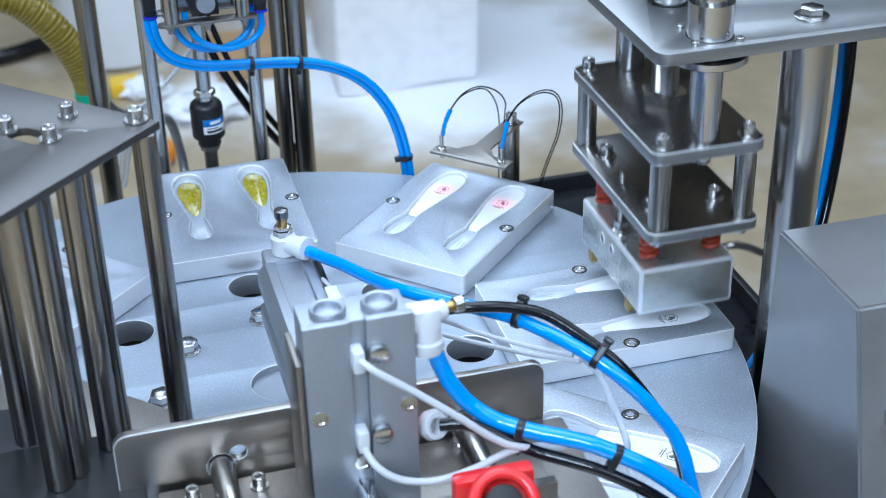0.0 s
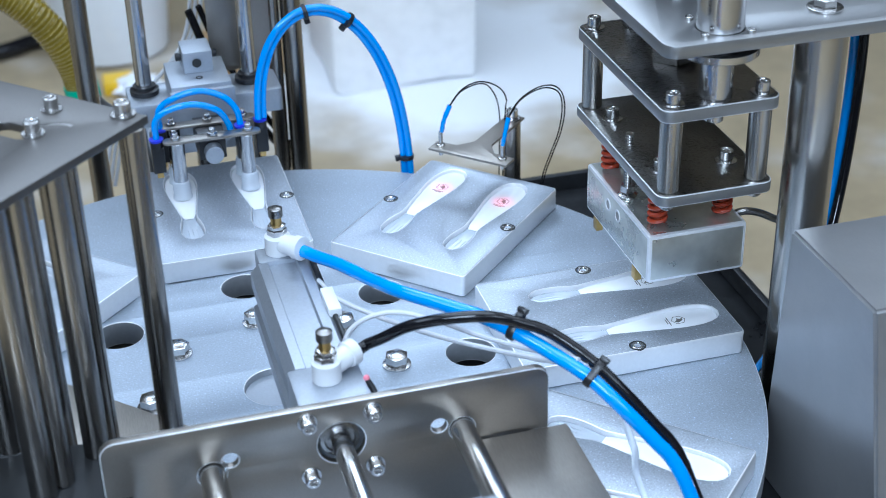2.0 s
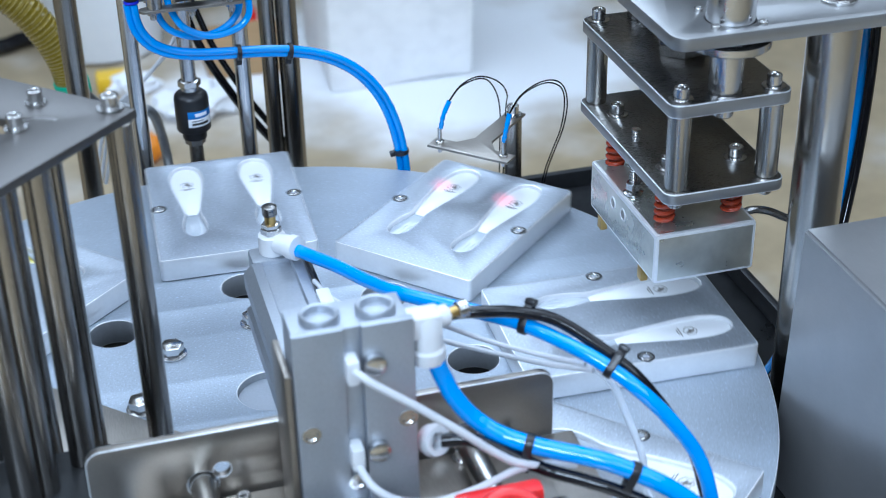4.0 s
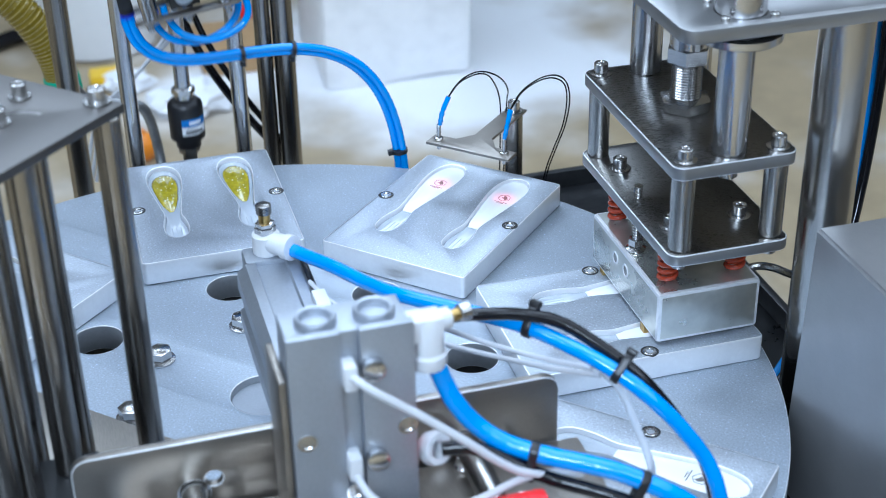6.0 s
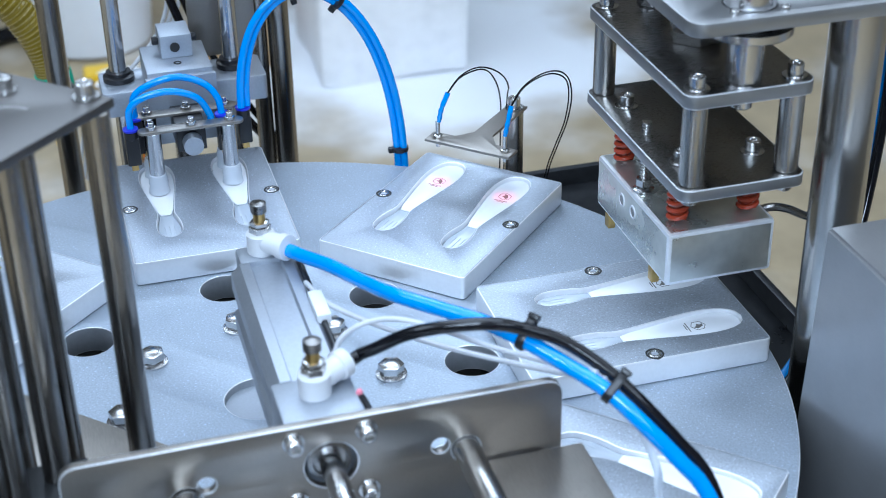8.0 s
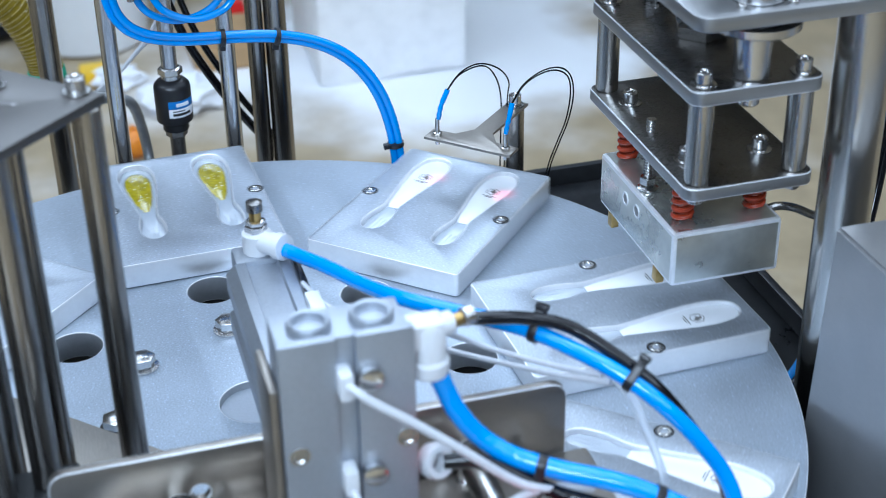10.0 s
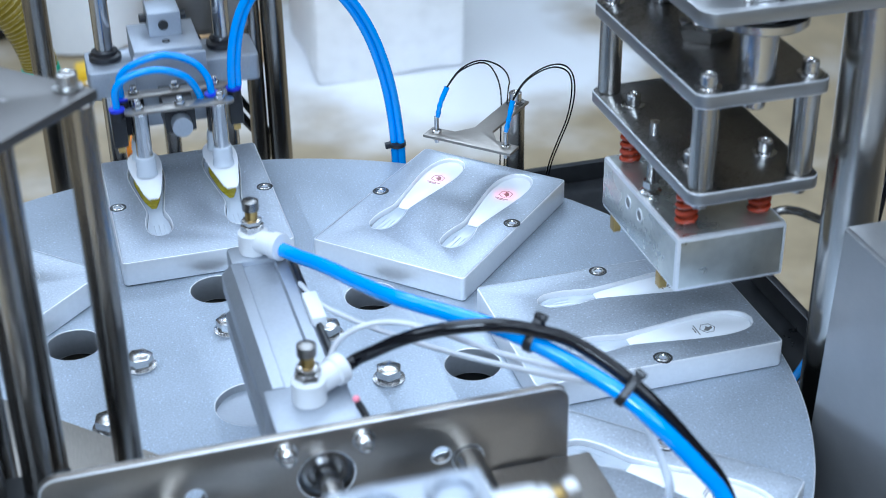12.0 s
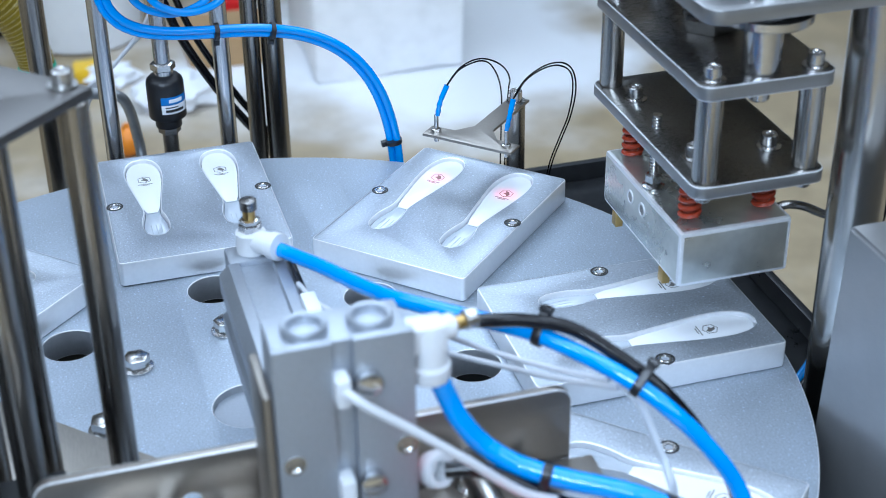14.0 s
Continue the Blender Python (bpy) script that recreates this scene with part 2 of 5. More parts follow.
def plate(outlines, z0, z1, bev=0.0006, m=None):
    """A flat piece with an outer outline and holes, as a mesh; thickness from z0 to z1."""
    data = bpy.data.curves.new("plate", "CURVE")
    data.dimensions, data.fill_mode = "2D", "BOTH"
    data.extrude = (z1 - z0) / 2 - bev
    data.bevel_depth, data.bevel_resolution, data.offset = bev, 1, -bev
    for line in outlines:
        s = data.splines.new("POLY")
        s.points.add(len(line) - 1)
        for p, (x, y) in zip(s.points, line):
            p.co = (x, y, 0, 1)
        s.use_cyclic_u = True
    ob = bpy.data.objects.new("plate", data)
    mesh = bpy.data.meshes.new_from_object(ob)
    bpy.data.objects.remove(ob)
    bpy.data.curves.remove(data)
    mesh.materials.clear()
    bm = bmesh.new()
    bm.from_mesh(mesh)
    bmesh.ops.remove_doubles(bm, verts=bm.verts, dist=0.000004)
    bm.to_mesh(mesh)
    bm.free()
    mesh.transform(pose(0, 0, (z0 + z1) / 2))
    if m is not None:
        mesh.transform(m)
    return finish(mesh, 30)


def merged(*meshes):
    bm = bmesh.new()
    for me in meshes:
        bm.from_mesh(me)
    return bm


def hexagon(r, z0, z1, m=None, bm=None, turn=0.0):
    c = r * 0.07
    return lathe([(r - c, z0), (r, z0 + c), (r, z1 - c), (r * 0.86, z1)], 6, m, bm, turn)


def cap_screw(r, h, m=None, bm=None):
    """A socket cap screw's head with its hexagon socket."""
    bm = lathe([(r - 0.0003, 0), (r, 0.0004), (r, h - 0.0006), (r - 0.0006, h), (r * 0.62, h), (r * 0.52, h - 0.0008), (r * 0.5, h * 0.45), (0, h * 0.4)], 18, m, bm)
    return bm


def hex_bolt(parent, m, r=0.0098, name="hex_bolt"):
    bm = hexagon(r, 0.0035, 0.0105, m)
    bm = lathe([(r * 1.15, 0), (r * 1.2, 0.0004), (r * 1.2, 0.0016), (r * 0.9, 0.0022), (r * 0.9, 0.0036)], 24, m, bm)
    return part(name, bm, SCREW, parent)


def bar_between(a, b, r, seg=16, bm=None):
    a, b = Vector(a), Vector(b)
    q = (b - a).to_track_quat("Z", "Y").to_matrix().to_4x4()
    return rod(r, 0, (b - a).length, min(0.0008, r * 0.2), seg, Matrix.Translation(a) @ q, bm)


# ---- the room ----
def room():
    bm = box(-4.0, -4.0, -0.1, 4.5, 6.0, 0.0, 0)
    tagged(part("floor", bm, FLOOR), "beige coated workshop floor with a pale ragged patch", "floor", kind="structure")
    for name, b in (("wall_north", (-4.0, 6.0, 0, 4.5, 6.15, 3.3)), ("wall_south", (-4.0, -4.15, 0, 4.5, -4.0, 3.3)),
                    ("wall_west", (-4.15, -4.0, 0, -4.0, 6.0, 3.3)), ("wall_east", (4.5, -4.0, 0, 4.65, 6.0, 3.3))):
        tagged(part(name, box(*b, 0), PLASTER), "plain grey plastered workshop wall", "wall", kind="structure")
    tagged(part("ceiling", box(-4.0, -4.0, 3.3, 4.5, 6.0, 3.4, 0), CEILING), "plain dark grey workshop ceiling", "ceiling", kind="structure")


def ceiling_light(x, y):
    t = thing("ceiling_light", "unseen square white glowing ceiling light panel", "ceiling light", "ceiling lights", pose(x, y, 3.3))
    bm = bmesh.new()
    for a in ((-1.15, -1.15, -0.06, 1.15, -1.1, 0), (-1.15, 1.1, -0.06, 1.15, 1.15, 0), (-1.15, -1.1, -0.06, -1.1, 1.1, 0), (1.1, -1.1, -0.06, 1.15, 1.1, 0)):
        box(*a, 0, bm)
    part("light_frame", bm, WHITE_PLASTIC, t)
    part("diffuser", box(-1.1, -1.1, -0.05, 1.1, 1.1, -0.02, 0), GLOW, t)


room()
for lx, ly, power in PANELS:
    ceiling_light(lx, ly)


def settle(ob, x, y, z):
    """Moves a thing's origin to its base, with its parts left in place."""
    d = ob.matrix_basis.translation - Vector((x, y, z))
    for c in ob.children:
        c.matrix_basis = Matrix.Translation(d) @ c.matrix_basis
    ob.location = (x, y, z)
    return ob


TOP = pose(0, 0, ZT)


# ---- machine base and rotary table ----
def machine_base():
    t = thing("machine_cabinet", "black steel machine cabinet with a raised lip round its top", "machine", m=TOP)
    part("top_plate", box(-0.56, -0.60, -0.10, 0.485, 0.408, -0.085, 0.002), TRAY_BLACK, t)
    for b in ((-0.56, 0.400, -0.085, 0.485, 0.408, -0.066), (0.477, -0.60, -0.085, 0.485, 0.400, -0.066)):
        part("lip", box(*b, 0.001), TRAY_BLACK, t)
    part("cabinet", box(-0.55, -0.59, -0.845, 0.475, 0.398, -0.10, 0.004), MACHINE_PAINT, t, "grey steel cabinet body")
    part("rear_beam", box(-0.125, 0.408, -0.13, 0.130, 0.53, -0.10, 0.002), MACHINE_PAINT, t)
    part("beam_leg", box(-0.06, 0.42, -0.845, 0.06, 0.52, -0.13, 0.002), MACHINE_PAINT, t)
    part("spindle_housing", rod(0.09, -0.085, -0.024, 0.002, 48), MACHINE_PAINT, t)
    settle(t, 0, 0, 0.005)


machine_base()


def lit_edges(ob, mat=ALU_SIDE_LIT, axis=2):
    """Side material and painted chamfer highlights on a plate lying across the axis."""
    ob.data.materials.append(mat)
    ob.data.materials.append(ALU_GLINT)
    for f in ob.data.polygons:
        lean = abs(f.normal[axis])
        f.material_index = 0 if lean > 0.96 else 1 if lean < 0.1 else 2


def bright_corners(ob):
    """Rounded corners on a box, painted with the highlight colour."""
    ob.data.materials.append(ALU_GLINT)
    for f in ob.data.polygons:
        f.material_index = 0 if max(abs(c) for c in f.normal) > 0.97 else 1


def rotary_table():
    t = thing("rotary_table", "round blasted aluminium indexing table with bored holes", "rotary table", m=TOP)
    holes = [circle(0.162 * math.cos(radians(a)), 0.162 * math.sin(radians(a)), 0.0205, 32) for a in range(0, 360, 45)]
    part("disc", plate([circle(0, 0, 0.386, 160), circle(0, 0, 0.026, 36), *holes], -0.022, 0.0, 0.0008), ALU_DISC, t)
    lit_edges(t.children[0], ALU_BORE)
    part("hub", lathe([(0.0, -0.02), (0.0258, -0.02), (0.0258, -0.006), (0.0, -0.006)], 36), ALU_BODY, t, "recessed aluminium hub cap")
    for a in range(0, 360, 45):
        q = radians(a)
        hex_bolt(t, pose(0.099 * math.cos(q), 0.099 * math.sin(q), 0, 0, 0, a * 1.7 + 11))
    return t


TABLE = rotary_table()


# ---- trays, spoons, lids: built about the table's axis, at the station on +x ----
HALF = ((0.2245, 0.0), (0.2255, 0.0035), (0.2285, 0.0068), (0.233, 0.0090), (0.240, 0.0099), (0.248, 0.0097), (0.256, 0.0085), (0.263, 0.0068),
        (0.269, 0.0063), (0.278, 0.0074), (0.290, 0.0092), (0.303, 0.0112), (0.316, 0.0131), (0.328, 0.0145), (0.338, 0.0149), (0.347, 0.0142),
        (0.3545, 0.0124), (0.360, 0.0096), (0.3635, 0.0058), (0.365, 0.0))


def outline(grow=0.0, start=0.0, side=0.0):
    half = [(r, w) for r, w in HALF if r >= start]
    if start:
        half = [(half[0][0], half[0][1] * 0.7), *half[1:]]
    up = [(r + grow * (1 if r > 0.3 else -1) * (0.5 if w > 0.004 else 1), w + grow * (1 if w > 0 else 0)) for r, w in half]
    lower = [(r, -w) for r, w in reversed(up) if w > 0]
    return [(r, w + side) for r, w in reversed(up)][::-1] + [(r, w + side) for r, w in lower]


SIDES = (0.033, -0.033)


def spoon_tray():
    t = thing("spoon_tray", "aluminium tray plate with two spoon-shaped cavities", "tray", "trays on the rotary table", TOP)
    edge = rounded(0.186, -0.0695, 0.374, 0.0695, 0.004)
    upper = plate([edge, outline(0.0003, 0, SIDES[0]), outline(0.0003, 0, SIDES[1])], 0.0007, TRAY, 0.0011)
    lower = plate([rounded(0.188, -0.0675, 0.372, 0.0675, 0.004)], 0.0004, 0.0095, 0.0003)
    body = part("body", merged(upper, lower), ALU_TRAY, t)
    lit_edges(body)
    for y in (0.0625, -0.0625):
        m = pose(0.283, y, TRAY - 0.0012)
        bm = cap_screw(0.0052, 0.0020, m)
        part("screw", bm, SCREW, t)
        # dark ring just proud of the tray, coloured like a shaded recess
        part("screw_recess", lathe([(0.0054, 0.0), (0.0068, 0.0), (0.0070, 0.0014), (0.0054, 0.0014)], 20, m, ring=True), DARK, t)
    return t


def plastic_spoon(filled, m):
    label = "clear plastic spoon filled with golden honey" if filled else "clear frosted plastic spoon lying in a tray cavity"
    t = thing("plastic_spoon", label, "spoon", "spoons in the trays", m)
    z = 0.0172
    def short(line):
        return [(r if r < 0.33 else 0.33 + (r - 0.33) * 0.80, w) for r, w in line]

    flange = plate([outline(-0.0001), short(outline(-0.0034, 0.2760))], z - 0.0016, z, 0.0006)
    part("rim", flange, SPOON, t)
    part("bowl", plate([outline(-0.0026, 0.2695)], z - 0.0068, z - 0.0050, 0.0003), SPOON, t)
    for k in (-1, 0, 1):
        part("ridge", box(0.230, k * 0.0040 - 0.0004, z, 0.249, k * 0.0040 + 0.0004, z + 0.0003, 0.0001), SPOON, t)
    if filled:
        body = plate([short(outline(-0.0036, 0.2760))], z - 0.0050, z - 0.0004, 0.0006)
        honey = part("honey", body, HONEY, t)
        rng = random.Random(4)
        for k in range(24):
            r = 0.352 - 0.055 * rng.random() ** 1.6
            w = rng.uniform(-1, 1) * min(0.0088, (r - 0.280) * 0.2)
            s = rng.uniform(0.0004, 0.0010)
            part("bubble", lathe([(s, 0), (s * 0.85, s * 0.5), (s * 0.4, s * 0.85), (0, s)], 8, pose(r, w, z - 0.0005)), BUBBLE, honey)
    return t


def foil_lid(m):
    t = thing("printed_film", "white peel-off film lid with a small grey printed emblem", "film", "films on the spoons", m)
    z = 0.0175
    part("film", plate([outline(-0.0003, 0.2672)], z, z + 0.0008, 0.0002), FILM, t)
    ring = plate([circle(0.331, 0, 0.0062, 6), circle(0.331, 0, 0.0056, 6)], z + 0.0008, z + 0.00095, 0.00003)
    bm = merged(ring)
    bm.from_mesh(plate([[(0.327, -0.002), (0.330, -0.0036), (0.3345, -0.001), (0.335, 0.0022), (0.3325, 0.0008), (0.3305, 0.0028), (0.3295, 0.0002)]], z + 0.0008, z + 0.00095, 0.00003))
    part("emblem", bm, PRINT, t)
    bm = bmesh.new()
    for x, y0, y1 in ((0.3225, -0.0062, 0.0062), (0.3207, -0.0035, 0.0035)):
        box(x - 0.0004, y0, z + 0.0008, x + 0.0004, y1, z + 0.00095, 0, bm)
    part("print_line", bm, PRINT, t)
    return t


def at_station(a, side=0.0):
    return pose(0, 0, ZT, 0, 0, a) @ pose(0, side, 0)


TRAYS, SPOONS, LIDS = [], [], []
first = spoon_tray()
first.matrix_basis = at_station(0)
TRAYS.append((first, 0))
for a in range(45, 360, 45):
    TRAYS.append((copy_thing(first, at_station(a)), a))
full = plastic_spoon(True, at_station(90, SIDES[0]))
bare = plastic_spoon(False, at_station(45, SIDES[0]))
for a in (180, 135, 90, 45, 0, -45, 225):
    for s in SIDES:
        model = full if a in (90, 135, 180) else bare
        if (a, s) == (90, SIDES[0]) or (a, s) == (45, SIDES[0]):
            SPOONS.append((model, a, s))
        else:
            SPOONS.append((copy_thing(model, at_station(a, s)), a, s))
lid = foil_lid(at_station(45, SIDES[0]))
for a in (45, 0, -45):
    for s in SIDES:
        LIDS.append((lid if (a, s) == (45, SIDES[0]) else copy_thing(lid, at_station(a, s)), a, s, -1))
for k in range(3):
    for s in SIDES:
        LIDS.append((copy_thing(lid, at_station(90, s)), 90, s, k))


# ---- heat press ----
PRESS_UP = 0.0507


def socket_bolt(parent, x, y, z, r=0.0055, h=0.0085, washer=True, down=False):
    m = pose(x, y, z, 180 if down else 0)
    bm = cap_screw(r, h, m @ pose(0, 0, 0.0014 if washer else 0))
    if washer:
        bm = lathe([(r * 1.55, 0), (r * 1.6, 0.0003), (r * 1.6, 0.0012), (r * 1.5, 0.0014)], 20, m, bm)
    return part("cap_screw", bm, SCREW, parent)


def heat_press():
    t = thing("heat_press", "heat sealing press head of stacked steel plates over an aluminium block", "press head", m=TOP)
    x0, x1, y0, y1 = 0.2855, 0.380, -0.083, 0.101
    lit_edges(part("upper_plate", plate([rounded(x0, y0, x1, y1, 0.009)], 0.173, 0.183, 0.0008), STEEL, t), LIT_PLATE)
    lit_edges(part("lower_plate", plate([rounded(x0, y0, x1, y1, 0.009)], 0.104, 0.113, 0.0008), STEEL, t), LIT_PLATE)
    for x in (0.2970, 0.3685):
        for y in (-0.0715, 0.0895):
            part("spacer_column", rod(0.0085, 0.113, 0.173, 0.0008, 28, pose(x, y, 0)), BRIGHT_TUBE, t)
            socket_bolt(t, x, y, 0.183)
            socket_bolt(t, x, y, 0.104, washer=False, down=True, h=0.006)
    for y in (-0.066, 0.086):
        part("guide_shaft", rod(0.0125, 0.183, 0.40, 0.001, 32, pose(0.333, y, 0)), CHROME, t)
        part("shaft_end", rod(0.0075, 0.163, 0.174, 0.0012, 24, pose(0.333, y, 0)), SCREW, t)
    bm = lathe([(0.0108 + 0.0008 * (k % 2), 0.193 + k * 0.00105) for k in range(28)], 24, pose(0.333, 0.010, 0))
    part("threaded_rod", bm, SCREW, t)
    part("lock_nut", hexagon(0.0200, 0.183, 0.1935, pose(0.333, 0.010, 0, 0, 0, 14)), SCREW, t)
    bm = hexagon(0.0165, 0.221, 0.234, pose(0.333, 0.010, 0))
    rod(0.0140, 0.232, 0.42, 0.001, 28, pose(0.333, 0.010, 0), bm)
    part("piston_rod", bm, CHROME, t)
    block = part("sealing_block", box(0.290, -0.058, 0.024, 0.373, 0.078, 0.066, 0.0030), ALU_BLOCK, t, "worn aluminium heater block")
    bright_corners(block)
    for y in (0.006, 0.027):
        bm = lathe([(0.0040, -0.001), (0.0040, 0.0003), (0, 0.0003)], 20, pose(0.290, y, 0.052, 0, -90))
        part("heater_bore", bm, STEEL, block)
        bm = lathe([(0.0040, 0), (0.0054, 0), (0.0054, 0.0007), (0.0040, 0.0007)], 20, pose(0.2899, y, 0.052, 0, -90), ring=True)
        part("heater_sleeve", bm, WHITE_PLASTIC, block)
    for x, y in ((0.304, -0.040), (0.304, 0.060), (0.359, -0.040), (0.359, 0.060)):
        line = []
        for k in range(6 * 14 + 1):
            a = 2 * math.pi * k / 14
            line.append((x + 0.0066 * math.cos(a), y + 0.0066 * math.sin(a), 0.0680 + (0.104 - 0.0695) * k / 84))
        part("spring", tube(line, 0.0019, 8, None, False), SPRING, t)
        socket_bolt(t, x, y, 0.113)
    for x, y in ((0.300, 0.012),):
        bm = lathe([(0.0031 + 0.0005 * (k % 2), 0.075 + k * 0.00115) for k in range(42)], 14, pose(x, y, 0))
        part("stud", bm, SCREW, t)
        bm = hexagon(0.0062, 0.0705, 0.0765, pose(x, y, 0))
        lathe([(0.0075, 0.0662), (0.008, 0.0666), (0.008, 0.0678), (0.003, 0.0705)], 18, pose(x, y, 0), bm)
        part("stud_nut", bm, SCREW, t)
    for x, y in ((0.2925, 0.056), (0.2925, -0.030)):
        part("locating_pin", box(x - 0.0024, y - 0.004, 0.0135, x + 0.0034, y + 0.004, 0.0245, 0.0006), BRASS, t, "brass locating pin")
    line = [(0.370, -0.030, 0.056), (0.382, -0.031, 0.060), (0.396, -0.032, 0.057), (0.410, -0.034, 0.050), (0.424, -0.035, 0.044)]
    part("heater_cable", tube(line, 0.0032, 10), SCREW, t, "braided metal heater cable")
    part("heater_lead", tube([(0.373, 0.0, 0.074), (0.388, -0.004, 0.084), (0.400, -0.006, 0.078), (0.407, -0.008, 0.066)], 0.0014, 8), BLACK_TUBE, t)
    return t


PRESS = heat_press()


def press_frame():
    t = thing("press_frame", "stainless top plate on tall round posts holding the press", "machine frame", m=TOP)
    holes = [circle(0.333, -0.066, 0.018), circle(0.333, 0.086, 0.018), circle(0.333, 0.010, 0.017)]
    part("top_plate", plate([rounded(0.281, -0.093, 0.62, 0.26, 0.012), *holes], 0.278, 0.288, 0.0009), LIT_PLATE, t)
    for y in (-0.066, 0.086):
        m = pose(0.333, y, 0)
        bm = lathe([(0.0128, 0.269), (0.029, 0.269), (0.030, 0.270), (0.030, 0.275), (0.0175, 0.2752), (0.0175, 0.315), (0.0128, 0.315)], 40, m)
        bearing = part("flange_bearing", bm, CHROME, t)
        for a in (40, 130, 220, 310):
            q = radians(a)
            part("bearing_screw", cap_screw(0.0032, 0.006, m @ pose(0.0245 * math.cos(q), 0.0245 * math.sin(q), 0.285)), SCREW, bearing)
    bm = box(0.313, -0.012, 0.300, 0.353, 0.032, 0.40, 0.003)
    part("air_cylinder", bm, BLACK_PLASTIC, t, "dark air cylinder body")
    for x, y, r in ((0.420, -0.059, 0.0195), (0.400, 0.135, 0.0130)):
        part("post", rod(r, -0.085, 0.278, 0.001, 36, pose(x, y, 0)), BRIGHT_TUBE, t)
        m = pose(x, y, 0.288)
        bm = lathe([(0.013, 0), (0.0135, 0.0004), (0.0135, 0.002), (0.012, 0.0024)], 28, m)
        hexagon(0.0095, 0.002, 0.009, m, bm)
        part("post_bolt", bm, SCREW, t)
    settle(t, 0.45, 0.0, ZT - 0.085)


press_frame()


def press_hose():
    t = thing("air_hose", "blue and black air hoses hanging beside the press post", "hose", m=TOP)
    line = [(0.548, 0.12, 0.275), (0.549, 0.11, 0.23), (0.546, 0.10, 0.16), (0.534, 0.085, 0.08), (0.510, 0.06, 0.015), (0.475, 0.03, -0.035), (0.445, 0.01, -0.06), (0.41, -0.01, -0.080)]
    part("blue_tube", tube(line, 0.004, 12), BLUE_TUBE, t)
    part("black_tube", tube([(x + 0.005, y - 0.007, z + 0.003) for x, y, z in line], 0.0045, 12), BLACK_TUBE, t)
    settle(t, 0.41, -0.01, ZT - 0.084)


press_hose()


# ---- fibre sensors over the second tray ----
def sensor_stand():
    t = thing("sensor_stand", "steel post with a T-shaped bracket holding two fibre sensors", "sensor stand", m=TOP @ pose(0, 0, 0, 0, 0, 45))
    part("post", rod(0.0085, -0.085, 0.0605, 0.0008, 28, pose(0.415, 0, 0)), DIM_POST, t)
    s = 0.0415
    tee = [(0.321, -s), (0.338, -s), (0.339, -0.020), (0.354, -0.009), (0.424, -0.009), (0.424, 0.009), (0.354, 0.009), (0.339, 0.020), (0.338, s), (0.321, s)]
    part("bracket", plate([tee, circle(0.330, 0.033, 0.002, 12), circle(0.330, -0.033, 0.002, 12)], 0.0605, 0.0630, 0.0004), STEEL_PLATE, t)
    bm = cap_screw(0.0056, 0.0095, pose(0.415, 0, 0.0644))
    lathe([(0.0085, 0.063), (0.0088, 0.0633), (0.0085, 0.0644)], 20, pose(0.415, 0, 0), bm)
    part("post_screw", bm, SCREW, t)
    for k, y in enumerate(SIDES):
        m = pose(0.330, y, 0)
        bm = rod(0.0019, 0.0535, 0.078, 0.0003, 12, m)
        hexagon(0.0042, 0.063, 0.0655, m, bm)
        hexagon(0.0042, 0.0578, 0.0604, m, bm)
        head = part("sensor_head", bm, SCREW, t)
        turn = Matrix.Rotation(radians(-45), 4, "Z")
        if k == 0:
            ways = [[(0.211, 0.256, 0.078), (0.213, 0.254, 0.091), (0.219, 0.254, 0.105), (0.232, 0.256, 0.119), (0.250, 0.259, 0.123), (0.270, 0.267, 0.112), (0.283, 0.280, 0.092), (0.288, 0.300, 0.06), (0.288, 0.315, -0.08)],
                    [(0.219, 0.254, 0.105), (0.231, 0.256, 0.117), (0.250, 0.259, 0.121), (0.268, 0.280, 0.104), (0.281, 0.297, 0.073), (0.286, 0.312, 0.019), (0.286, 0.318, -0.08)]]
        else:
            ways = [[(0.257, 0.210, 0.078), (0.259, 0.208, 0.092), (0.263, 0.211, 0.105), (0.274, 0.213, 0.120), (0.292, 0.217, 0.128), (0.307, 0.216, 0.129), (0.320, 0.225, 0.116), (0.328, 0.238, 0.092), (0.331, 0.256, 0.060), (0.329, 0.273, 0.029), (0.326, 0.286, 0.000), (0.324, 0.294, -0.034), (0.323, 0.297, -0.08)],
                    [(0.263, 0.211, 0.105), (0.275, 0.214, 0.119), (0.292, 0.218, 0.1255), (0.305, 0.218, 0.126), (0.318, 0.226, 0.115), (0.326, 0.240, 0.092), (0.329, 0.257, 0.060), (0.327, 0.274, 0.029), (0.324, 0.287, 0.000), (0.322, 0.295, -0.034), (0.321, 0.298, -0.08)]]
        for w in ways:
            part("fibre", tube([turn @ Vector(q) for q in w], 0.0007, 8), BLACK_TUBE, head, "thin black optical fibre")
        sleeve = [turn @ Vector(q) for q in ways[0][:3]]
        part("sleeve", tube(sleeve, 0.0023, 10, rings=lambda i: 0.0023 if (i // 2) % 2 or i > 9 else 0.0019), BLUE_TUBE, head, "blue bend-protection sleeve")
    settle(t, 0.2934, 0.2934, ZT - 0.085)
    t.matrix_basis = pose(0.2934, 0.2934, ZT - 0.085, 0, 0, 45)
    for c in t.children:
        c.matrix_basis = pose(-0.415, 0, 0.085)
    for y in SIDES:
        data = bpy.data.lights.new("sensor_beam", "SPOT")
        data.energy, data.color, data.spot_size, data.spot_blend, data.shadow_soft_size = 0.05, (1, 0.03, 0.08), radians(46), 1.0, 0.001
        ob = new("sensor_beam", data)
        ob.matrix_world = pose(0, 0, ZT, 0, 0, 45) @ pose(0.330, y, 0.0525)


sensor_stand()


